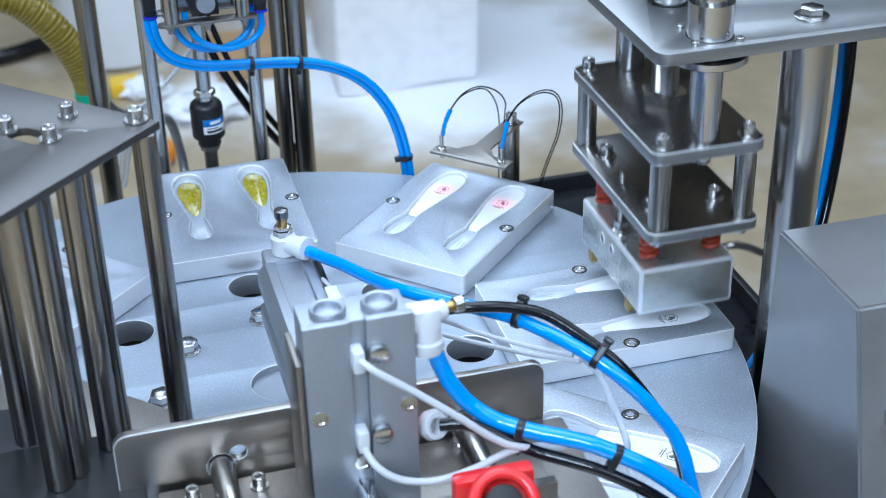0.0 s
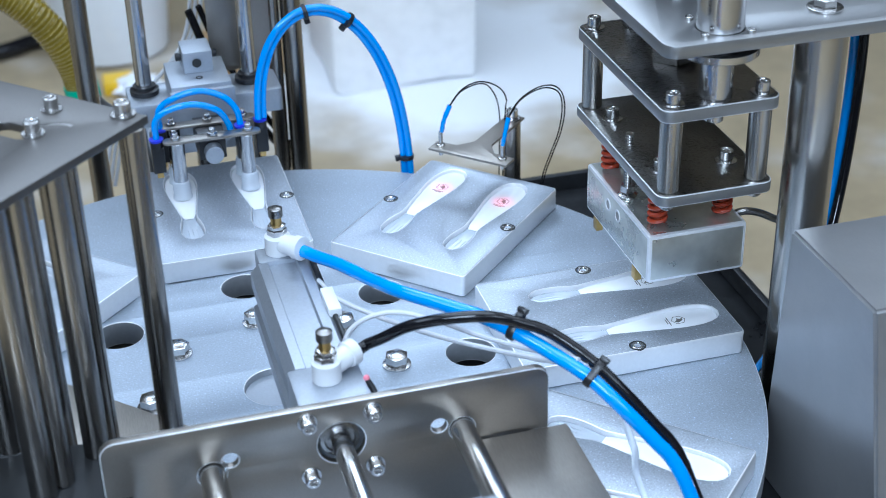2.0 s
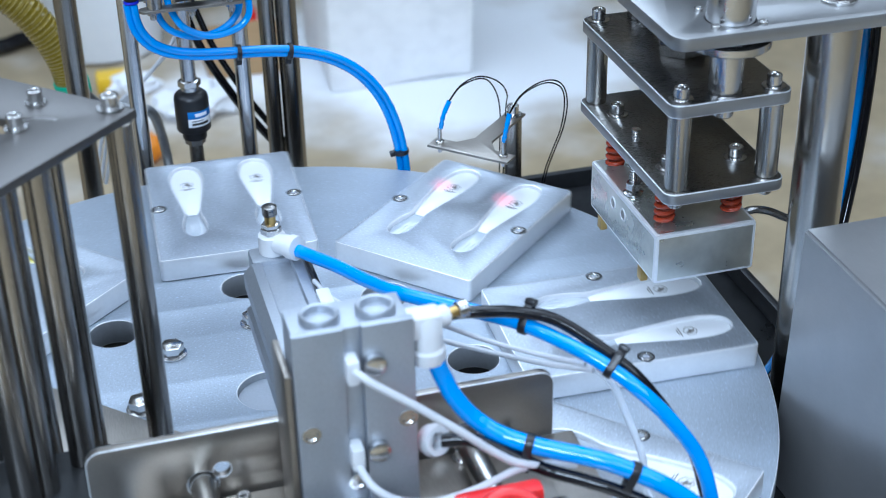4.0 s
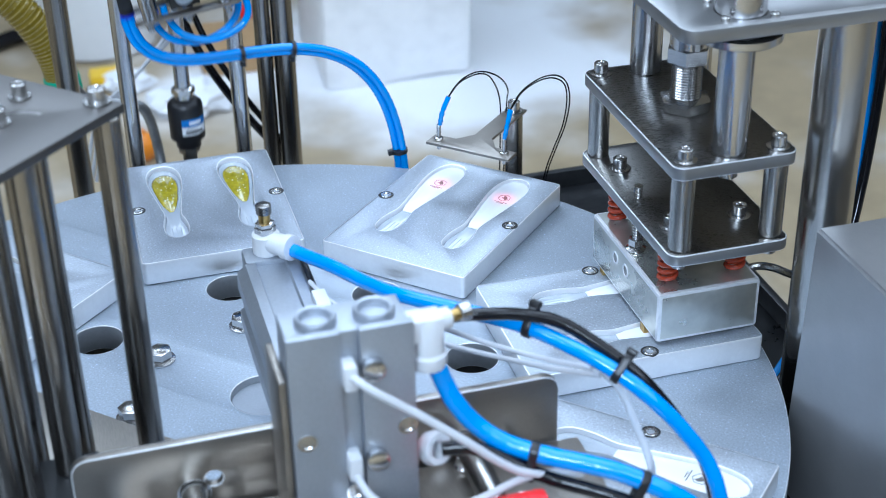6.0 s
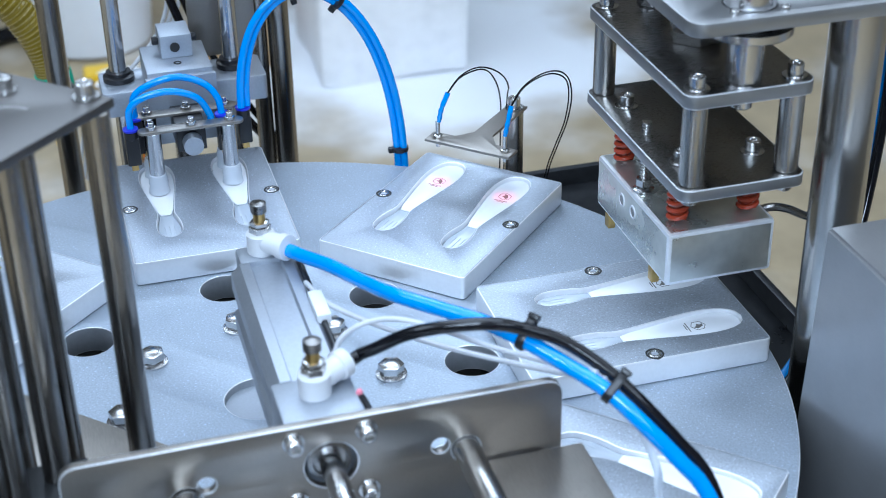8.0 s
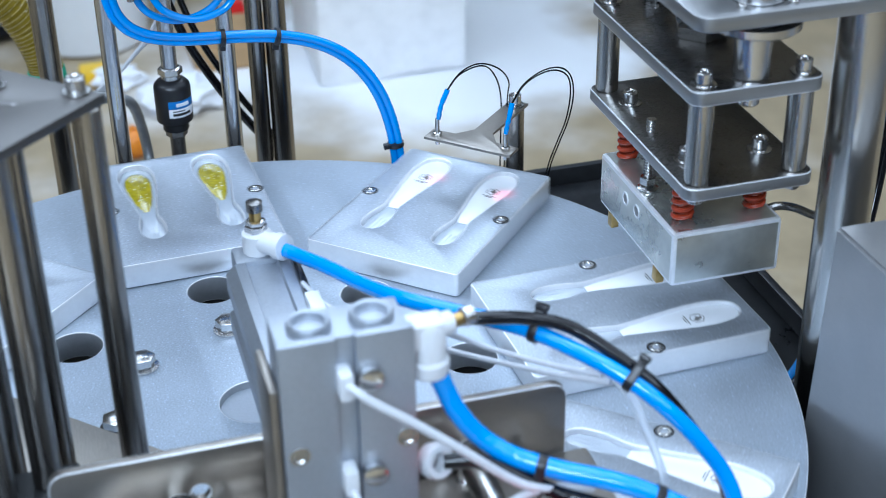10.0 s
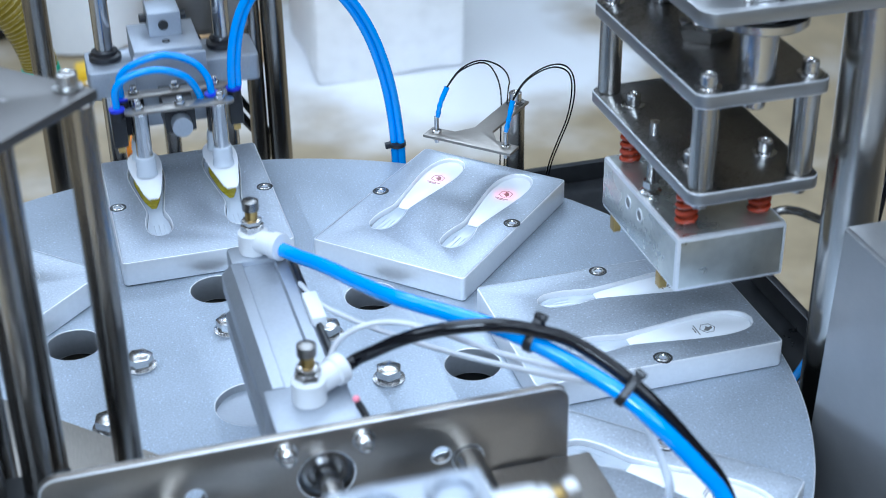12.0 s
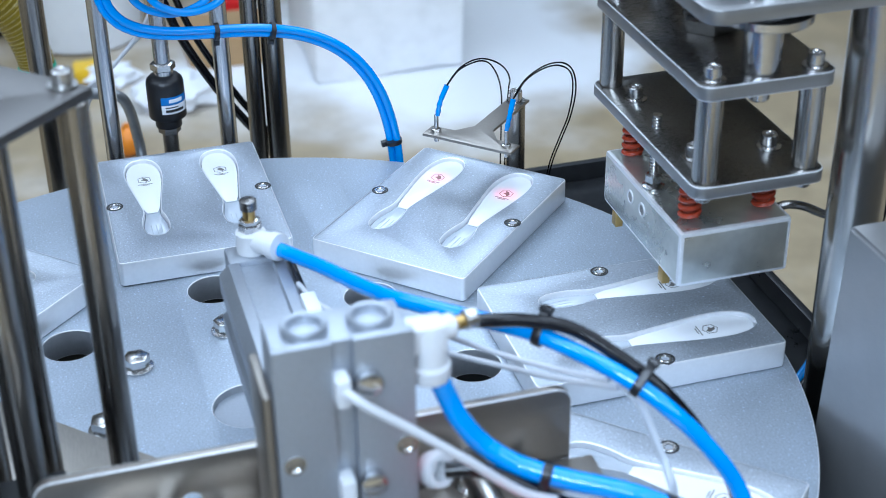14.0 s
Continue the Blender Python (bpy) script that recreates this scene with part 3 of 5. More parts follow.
# ---- pick-and-place arm ----
PIVOT = Vector((0.001, 0.318, 0.061))
LIFT = 0.159


def arm_guide():
    t = thing("arm_guide", "pair of polished guide shafts and rear posts behind the table", "guide frame", m=TOP)
    for x in (-0.050, 0.056):
        part("guide_shaft", rod(0.008, -0.10, 0.45, 0.001, 28, pose(x, 0.43, 0)), CHROME, t)
    for x, y, r in ((0.094, 0.50, 0.0085), (0.1145, 0.50, 0.0110), (-0.104, 0.50, 0.0110)):
        part("post", rod(r, -0.10, 0.50, 0.001, 28, pose(x, y, 0)), DIM_POST, t)
    part("crosshead", box(-0.13, 0.415, 0.45, 0.14, 0.515, 0.475, 0.002), STEEL_PLATE, t)
    settle(t, 0, 0.46, ZT - 0.10)


def pick_arm():
    t = thing("pick_arm", "pick-and-place carriage with a turning suction head", "pick arm", m=TOP)
    part("cross_plate", plate([rounded(-0.068, 0.398, 0.084, 0.452, 0.004), circle(-0.050, 0.43, 0.0095), circle(0.056, 0.43, 0.0095)], 0.058, 0.082, 0.001), ALU_BODY, t)
    for x in (-0.050, 0.056):
        part("bush", lathe([(0.0085, 0.080), (0.0140, 0.080), (0.0145, 0.081), (0.0145, 0.087), (0.0115, 0.088), (0.0115, 0.091), (0.0085, 0.091)], 32, pose(x, 0.43, 0)), BLACK_PLASTIC, t)
    block = part("actuator", box(-0.028, 0.372, 0.082, 0.031, 0.440, 0.108, 0.0015), ALU_BODY, t, "grey rotary actuator body")
    part("actuator_cap", box(-0.011, 0.402, 0.108, 0.018, 0.438, 0.130, 0.0015), ALU_BODY, block)
    for x in (-0.011, 0.018):
        part("port", rod(0.004, 0, 0.006, 0.0006, 16, pose(x, 0.42, 0.120, 0, 90 if x > 0 else -90)), BLACK_PLASTIC, block)
    part("cap_knob", lathe([(0.004, 0), (0.0045, 0.0006), (0.0045, 0.002), (0, 0.0022)], 20, pose(0.002, 0.4018, 0.119, 90)), DARK, block)
    part("block_hole", lathe([(0.0022, 0), (0.0036, 0.0), (0.0036, 0.0004), (0.0022, 0.0004)], 16, pose(0.002, 0.39, 0.108), ring=True), DARK, block)
    part("front_plate", box(-0.030, 0.366, 0.040, 0.033, 0.372, 0.104, 0.0008), ALU_BODY, t)
    part("back_sheet", plate([rounded(0.022, 0.082, 0.086, 0.22, 0.008)], -0.0015, 0.0015, 0.0004, pose(0, 0.462, 0, 90)), STEEL_PLATE, t)
    m = pose(0.002, 0.43, 0)
    part("lift_rod", rod(0.0075, -0.075, 0.058, 0.0008, 24, m), CHROME, t)
    bm = hexagon(0.0115, -0.0815, -0.0745, m)
    lathe([(0.008, -0.0860), (0.009, -0.0855), (0.009, -0.0815), (0.0078, -0.0815)], 24, m, bm)
    part("jam_nut", bm, SCREW, t)
    joint = lathe([(0.012, -0.1370), (0.0122, -0.1365), (0.0122, -0.1290), (0.0165, -0.1275), (0.0172, -0.1262), (0.0172, -0.0945), (0.0163, -0.0905), (0.0130, -0.0872), (0.0085, -0.0862)], 36, m)
    fj = part("floating_joint", joint, BLACK_PLASTIC, t, "black floating joint with a blue and white label")
    for name, mat, z0, z1 in (("label_band", LABEL_BLUE, -0.1105, -0.1030), ("label_band", LABEL_WHITE, -0.1195, -0.1108)):
        arc = [(0.01735 * math.cos(a), 0.01735 * math.sin(a)) for a in np.linspace(radians(-112), radians(-20), 14)]
        inner = [(x * 0.985, y * 0.985) for x, y in reversed(arc)]
        part(name, plate([arc + inner], z0, z1, 0.00005, m), mat, fj)
    for z0, z1, a0, a1, mat in ((-0.1085, -0.1050, -88, -44, LABEL_WHITE), (-0.1175, -0.1150, -100, -40, DARK), (-0.1135, -0.1125, -100, -60, DARK)):
        arc = [(0.01755 * math.cos(a), 0.01755 * math.sin(a)) for a in np.linspace(radians(a0), radians(a1), 10)]
        inner = [(x * 0.985, y * 0.985) for x, y in reversed(arc)]
        part("label_bar", plate([arc + inner], z0, z1, 0.00005, m), mat, fj)
    bm = hexagon(0.0105, -0.1440, -0.1370, m)
    rod(0.0072, -0.2960, -0.1440, 0.0008, 22, m, bm)
    part("cylinder_rod", bm, STEEL, t)
    # the head, built about its pivot in the lowered pose
    head_bm = lathe([(0.0085, 0.0), (0.0088, 0.0004), (0.0088, 0.012), (0.006, 0.012), (0.006, 0.06)], 28, pose(0, -0.010, 0, -90))
    head = part("suction_head", head_bm, ALU_BODY, t, "turning suction head with four vacuum rods", pose(*PIVOT))
    part("hub_block", box(-0.013, 0.004, -0.010, 0.013, 0.048, 0.016, 0.001), BLACK_PLASTIC, head)
    for y in (-0.004, 0.030):
        part("cup_plate", plate([rounded(-0.047, y - 0.0065, 0.046, y + 0.0065, 0.006)], 0.0165, 0.0190, 0.0004), STEEL_PLATE, head)
        for x in (-0.035, 0.0, 0.034):
            bm = hexagon(0.0048, 0.019, 0.0225, pose(x, y, 0))
            rod(0.0030, 0.0225, 0.0265, 0.0004, 14, pose(x, y, 0), bm)
            part("plate_nut", bm, SCREW, head)
    for x in (-0.034, 0.032):
        part("vacuum_rod", rod(0.0068, -0.0245, 0.0165, 0.0006, 22, pose(x, -0.004, 0)), CHROME, head)
        part("vacuum_rod", rod(0.0068, -0.0245, 0.0165, 0.0006, 22, pose(x, 0.030, 0)), CHROME, head)
        for y in (-0.004, 0.030):
            part("suction_cup", lathe([(0.0, -0.0365), (0.0086, -0.0420), (0.0094, -0.0415), (0.0080, -0.0345), (0.0088, -0.0325), (0.0078, -0.0240), (0.0062, -0.0235)], 24, pose(x, y, 0)), CUP, head)
    for x, y in ((-0.052, 0.006), (0.050, 0.022), (0.030, 0.014), (-0.046, 0.028)):
        bm = box(x - 0.006, y - 0.006, -0.016, x + 0.006, y + 0.006, 0.010, 0.0015)
        rod(0.0062, 0.008, 0.016, 0.0008, 20, pose(x, y, 0), bm)
        f = part("push_fitting", bm, BLACK_PLASTIC, head)
        part("collar", lathe([(0.0042, 0.016), (0.0066, 0.016), (0.0068, 0.0166), (0.0068, 0.0182), (0.0042, 0.0186)], 20, pose(x, y, 0)), BLUE_COLLAR, f)
        part("barb", box(x - 0.003, y - 0.003, -0.022, x + 0.003, y + 0.003, -0.016, 0.0006), BRASS, f)
    part("loop_tube", tube([(-0.052, 0.006, 0.017), (-0.051, 0.005, 0.036), (-0.038, 0.003, 0.047), (-0.014, 0.002, 0.050), (0.008, 0.004, 0.040), (0.018, 0.008, 0.022), (0.019, 0.010, 0.012)], 0.0032, 12), BLUE_TUBE, head, "blue air tube loop")
    part("loop_tube", tube([(-0.046, 0.028, 0.017), (-0.045, 0.026, 0.038), (-0.030, 0.020, 0.051), (-0.006, 0.018, 0.056), (0.016, 0.016, 0.048), (0.027, 0.014, 0.034), (0.030, 0.014, 0.016)], 0.0032, 12), BLUE_TUBE, head, "blue air tube loop")
    settle(t, 0.0, 0.43, ZT)
    return t, head


def film_magazine():
    t = thing("film_magazine", "rod cage above the pick arm that stores the printed films", "magazine", m=TOP)
    part("top_plate", box(-0.07, 0.25, 0.450, 0.07, 0.4145, 0.456, 0.001), STEEL_PLATE, t)
    for s in (-0.031, 0.035):
        for x, y in ((s - 0.018, 0.325), (s + 0.018, 0.325), (s - 0.012, 0.285), (s + 0.012, 0.285), (s, 0.370), (s, 0.262)):
            part("cage_rod", rod(0.002, 0.258, 0.450, 0.0004, 10, pose(x, y, 0)), DIM_POST, t)
    settle(t, 0, 0.33, ZT + 0.45)


film_magazine()
arm_guide()
ARM, HEAD = pick_arm()


# ---- slide unit over the table: fixed cylinder and bracket ----
def slide_unit():
    t = thing("slide_cylinder", "silver profile air cylinder behind a stainless bracket plate", "air cylinder", m=TOP)
    ax = 0.011
    prof = [(-0.0245, -0.024), (-0.0245, -0.012), (-0.0215, -0.010), (-0.0215, 0.004), (-0.0245, 0.006), (-0.0245, 0.018), (-0.018, 0.0245), (-0.011, 0.0245), (-0.010, 0.0215), (0.010, 0.0215),
            (0.011, 0.0245), (0.018, 0.0245), (0.0245, 0.018), (0.0245, 0.006), (0.0215, 0.004), (0.0215, -0.010), (0.0245, -0.012), (0.0245, -0.024)]
    m = Matrix(((1, 0, 0, ax), (0, 0, 1, 0), (0, 1, 0, 0.0955), (0, 0, 0, 1)))
    part("barrel", plate([prof], -0.158, -0.010, 0.0006, m), ALU_BODY, t)
    for y0, y1, w in ((-0.010, 0.013, 0.0175), (-0.203, -0.158, 0.0245)):
        part("end_cap", box(ax - w, y0, 0.0712, ax + w, y1, 0.1205, 0.003), ALU_BODY, t)
    part("sensor_rail", bar_between((ax + 0.0225, -0.15, 0.1185), (ax + 0.0225, -0.012, 0.1185), 0.0022, 10), BLACK_PLASTIC, t)
    part("sensor", box(ax + 0.018, -0.098, 0.118, ax + 0.0275, -0.066, 0.1245, 0.001), LABEL_WHITE, t, "white cylinder sensor")
    for y, way in ((0.0025, -52), (-0.176, 30)):
        fit = pose(ax, y, 0.1205) @ Matrix.Diagonal((1, 1, 0.8, 1))
        bm = lathe([(0.0095, 0), (0.0100, 0.0006), (0.0100, 0.018), (0.008, 0.0195)], 28, fit)
        turn = pose(ax, y, 0.1292, 0, 86, way)
        lathe([(0.0080, 0.004), (0.0080, 0.0175), (0.0092, 0.0185), (0.0092, 0.0250), (0.0052, 0.0256)], 24, turn, bm)
        f = part("flow_fitting", bm, WHITE_PLASTIC, t, "white elbow fitting with a brass flow screw")
        bm = hexagon(0.0078, 0.0195, 0.0255, fit)
        hexagon(0.0070, 0.0262, 0.0300, fit, bm)
        part("fitting_nut", bm, SCREW, f)
        bm = rod(0.0042, 0.030, 0.0385, 0.0005, 18, fit)
        part("flow_screw", bm, BRASS, f)
        part("flow_knob", lathe([(0.0048, 0.0385), (0.0056, 0.039), (0.0056, 0.0470), (0.0046, 0.0478)], 20, fit), STEEL, f)
    lead = part("sensor_lead", tube([(0.0365, -0.182, 0.1185), (0.040, -0.186, 0.112), (0.044, -0.196, 0.098), (0.045, -0.204, 0.080)], 0.0022, 10), BLACK_PLASTIC, t, "short black sensor lead")
    part("signal_lamp", lathe([(0, -0.0022), (0.0016, -0.0016), (0.0023, 0), (0.0016, 0.0016), (0, 0.0022)], 14, pose(0.0365, -0.182, 0.1200)), LAMP_PINK, lead, "small pink signal lamp")
    up = Matrix(((1, 0, 0, 0), (0, 0, 1, 0), (0, 1, 0, 0), (0, 0, 0, 1)))
    holes = [circle(ax, 0.0955, 0.016), circle(0.0770, 0.0945, 0.0055, 20), circle(-0.0616, 0.0975, 0.0055, 20), circle(0.0928, 0.089, 0.0090, 24), circle(-0.0740, 0.089, 0.0095, 24)]
    bracket = part("bracket_plate", plate([rounded(-0.142, 0.028, 0.1535, 0.1265, 0.010), *holes], -0.2145, -0.2085, 0.0007, up), STEEL_PLATE, t, "stainless bracket plate with rounded corners")
    lit_edges(bracket, STEEL_PLATE, 1)
    for x in (ax - 0.0215, ax + 0.0215):
        for z in (0.074, 0.117):
            bm = cap_screw(0.0050, 0.0075, pose(x, -0.2160, z, 90))
            lathe([(0.0066, 0), (0.0068, 0.0003), (0.0066, 0.0014)], 20, pose(x, -0.2146, z, 90), bm)
            part("flange_screw", bm, SCREW, t)
    for x in (0.0928, -0.0740):
        part("guide_shaft", bar_between((x, -0.50, 0.089), (x, -0.2080, 0.089), 0.0084, 24), BRIGHT_TUBE, t)
    bm = lathe([(0.0072, 0), (0.0132, 0), (0.0132, 0.003), (0.0108, 0.0034), (0.0100, 0.0015), (0.0072, 0.0015)], 32, pose(ax, -0.2068, 0.0955, 90))
    part("rod_seal", bm, STEEL, t)
    part("side_leg", box(0.1395, -0.40, 0.060, 0.1435, -0.215, 0.078, 0.0008), STEEL_PLATE, t)
    part("leg_plate", box(0.100, -0.40, 0.0745, 0.166, -0.2165, 0.0785, 0.0008), STEEL_PLATE, t)
    for x in (-0.11, 0.15):
        part("support", box(x - 0.012, -0.425, -0.085, x + 0.012, -0.400, 0.0785, 0.001), STEEL, t)
    part("support_arm", box(-0.122, -0.415, 0.030, -0.098, -0.2145, 0.060, 0.001), STEEL, t)
    settle(t, 0.011, -0.41, ZT - 0.085)


slide_unit()


def slide_carriage():
    """The part of the slide that travels along -y."""
    t = thing("slide_carriage", "sliding carriage with an upright twin cylinder and hose fittings", "carriage", m=TOP)
    part("base_plate", box(-0.118, -0.302, 0.072, 0.135, -0.219, 0.080, 0.0012), STEEL_PLATE, t)
    part("piston_rod", bar_between((0.011, -0.300, 0.0955), (0.011, 0.0, 0.0955), 0.0068, 24), CHROME, t)
    part("front_plate", box(-0.112, -0.3105, 0.0, 0.130, -0.3025, 0.100, 0.001), STEEL_PLATE, t)
    for x, y in ((-0.052, -0.232), (-0.096, -0.232), (-0.050, -0.276), (0.088, -0.226), (0.126, -0.226), (0.11, -0.274)):
        bm = cap_screw(0.0046, 0.0080, pose(x, y, 0.0812))
        lathe([(0.0062, 0.080), (0.0064, 0.0804), (0.0062, 0.0812)], 18, pose(x, y, 0), bm)
        part("plate_screw", bm, SCREW, t)
    x0, x1, y0, y1, z1 = -0.0220, 0.0475, -0.276, -0.240, 0.2235
    body = part("twin_cylinder", box(x0 + 0.001, y0 + 0.006, 0.080, x1 - 0.001, y1, z1 - 0.003, 0.0015), ALU_BODY, t, "upright silver twin-bore cylinder")
    part("face_plate", box(x0, y0, 0.070, x0 + 0.029, y0 + 0.0058, z1, 0.0008), ALU_BODY, body)
    part("face_plate", box(x1 - 0.030, y0, 0.070, x1, y0 + 0.0058, z1, 0.0008), ALU_BODY, body)
    part("slot", box(x0 + 0.0292, y0 + 0.0045, 0.070, x1 - 0.0302, y0 + 0.0058, z1 - 0.002, 0.0004), ALU_BODY, body)
    part("side_bracket", box(x0 - 0.0050, y0 + 0.004, 0.080, x0 - 0.0002, y1 + 0.010, 0.196, 0.0022), STEEL_PLATE, body, "stainless angle bracket beside the cylinder")
    part("side_label", box(x1 - 0.0008, y0 + 0.010, 0.10, x1 + 0.0004, y1 - 0.006, z1 - 0.030, 0), RED, body, "red side label")
    for x in (-0.0025, 0.0298):
        part("bore_cap", lathe([(0.0, z1 - 0.0020), (0.0082, z1 - 0.0020), (0.0088, z1 + 0.0016), (0.0108, z1 + 0.0022), (0.0115, z1 + 0.0010), (0.0115, z1 - 0.006)], 36, pose(x, -0.2578, 0)), ALU_BODY, body)
    for z in (0.200, 0.140):
        bm = box(x0 + 0.0285, y0 - 0.008, z - 0.010, x0 + 0.0365, y0 + 0.005, z + 0.006, 0.0025)
        s = part("reed_sensor", bm, WHITE_PLASTIC, body, "white reed sensor with a thin cable")
        part("sensor_screw", lathe([(0.0060, 0), (0.0064, 0.0006), (0.0064, 0.006), (0.005, 0.0066)], 22, pose(x0 + 0.0455, y0, z, 90)), SCREW, s)
    bx = x0 + 0.032
    part("sensor_cable", tube([(bx, y0 - 0.004, 0.199), (bx + 0.003, y0 - 0.010, 0.199), (0.021, y0 - 0.014, 0.193), (0.043, y0 - 0.017, 0.176), (0.069, y0 - 0.020, 0.154), (0.090, y0 - 0.020, 0.134), (0.107, y0 - 0.020, 0.123), (0.14, y0 - 0.016, 0.112)], 0.0024, 10), WHITE_CABLE, body, "grey-white sensor cable")
    part("sensor_cable", tube([(bx, y0 - 0.006, 0.134), (bx + 0.006, y0 - 0.018, 0.126), (0.030, y0 - 0.022, 0.116), (0.052, y0 - 0.022, 0.110), (0.078, y0 - 0.020, 0.112), (0.105, y0 - 0.018, 0.119), (0.135, y0 - 0.014, 0.114)], 0.0024, 10), WHITE_CABLE, body, "grey-white sensor cable")
    for x, z in ((x0 + 0.0075, 0.157), (x1 - 0.0055, 0.157), (x0 + 0.033, 0.118)):
        part("face_screw", lathe([(0.0056, 0), (0.0056, 0.0006), (0.0038, 0.0006), (0.0030, -0.0002), (0, -0.0002)], 18, pose(x, y0 - 0.0002, z, 90)), SCREW, body)
    # elbow fitting on the side, near the top
    ex, ey = x1 + 0.0105, y0 + 0.013
    bm = lathe([(0.0050, 0.185), (0.0102, 0.186), (0.0108, 0.188), (0.0108, 0.194), (0.0092, 0.1955), (0.0092, 0.214), (0.0075, 0.2175), (0.0, 0.2185)], 28, pose(ex, ey, 0))
    box(x1 - 0.002, ey - 0.0075, 0.204, ex + 0.008, ey + 0.0075, 0.2185, 0.002, bm)
    f = part("elbow_fitting", bm, WHITE_PLASTIC, t, "white push-in elbow fitting")
    side = pose(ex + 0.006, ey, 0.213, 0, 88, 12)
    part("port", rod(0.0062, 0.0, 0.007, 0.0006, 18, side), WHITE_PLASTIC, f)
    bm = rod(0.0034, 0.007, 0.013, 0.0005, 16, side)
    part("flow_screw", bm, BRASS, f)
    part("flow_knob", lathe([(0.0046, 0.013), (0.0052, 0.0135), (0.0052, 0.0190), (0.0044, 0.0196)], 18, side), SCREW, f)
    m = pose(0.060, y0 + 0.012, 0.128)
    bm = lathe([(0.0056, -0.005), (0.0090, -0.005), (0.0105, 0.0), (0.0090, 0.005), (0.0056, 0.005), (0.0050, 0.0), (0.0056, -0.005)], 26, m @ pose(0, 0, 0, 70, 0, 25))
    part("ring_fitting", bm, WHITE_PLASTIC, t, "white round hose fitting")
    # red knob ring on the front
    bm = bmesh.new()
    n1, n2 = 40, 12
    vs = [[bm.verts.new(((0.0190 + 0.0042 * math.cos(2 * math.pi * j / n2)) * math.cos(2 * math.pi * i / n1), (0.0190 + 0.0042 * math.cos(2 * math.pi * j / n2)) * math.sin(2 * math.pi * i / n1), 0.0042 * math.sin(2 * math.pi * j / n2))) for j in range(n2)] for i in range(n1)]
    for i in range(n1):
        for j in range(n2):
            bm.faces.new((vs[i][j], vs[(i + 1) % n1][j], vs[(i + 1) % n1][(j + 1) % n2], vs[i][(j + 1) % n2]))
    bm.transform(pose(0.087, -0.332, 0.110, 40))
    k = part("red_ring", bm, RED, t, "glossy red ring of a knob")
    part("knob_core", lathe([(0.012, -0.012), (0.012, 0.000), (0.008, 0.002), (0.0, 0.002)], 28, pose(0.087, -0.332, 0.110, 40)), DARK, k)
    part("knob_base", box(0.060, -0.315, 0.080, 0.113, -0.3025, 0.118, 0.004), RED, t, "red knob mount")
    settle(t, 0.011, -0.262, ZT + 0.072)
    return t


SLIDE = slide_carriage()


# ---- fixed hoses and cables over the table ----
def table_hoses():
    t = thing("sensor_cable", "two thin white sensor cables beside the blue hose", "cable", m=TOP)
    part("white_cable", tube([(0.032, -0.046, 0.119), (0.039, -0.080, 0.122), (0.058, -0.107, 0.121), (0.082, -0.126, 0.116), (0.106, -0.141, 0.111), (0.132, -0.165, 0.112), (0.152, -0.202, 0.124), (0.172, -0.235, 0.136)], 0.0018, 8), WHITE_CABLE, t)
    part("white_cable", tube([(0.026, -0.150, 0.122), (0.035, -0.145, 0.136), (0.050, -0.147, 0.145), (0.070, -0.149, 0.145), (0.094, -0.161, 0.140), (0.120, -0.172, 0.130), (0.144, -0.199, 0.132), (0.168, -0.231, 0.139)], 0.0018, 8), WHITE_CABLE, t)
    settle(t, 0.032, -0.046, ZT + 0.119)
    t = thing("air_hose", "short clear air tube hanging beside the blue hose", "hose", m=TOP)
    part("clear_tube", tube([(0.180, -0.222, 0.128), (0.188, -0.230, 0.118), (0.194, -0.239, 0.100), (0.201, -0.251, 0.075), (0.206, -0.262, 0.04), (0.212, -0.40, 0.0), (0.215, -0.42, -0.083)], 0.0026, 10), CLEAR_TUBE, t)
    settle(t, 0.215, -0.42, ZT - 0.085)


table_hoses()


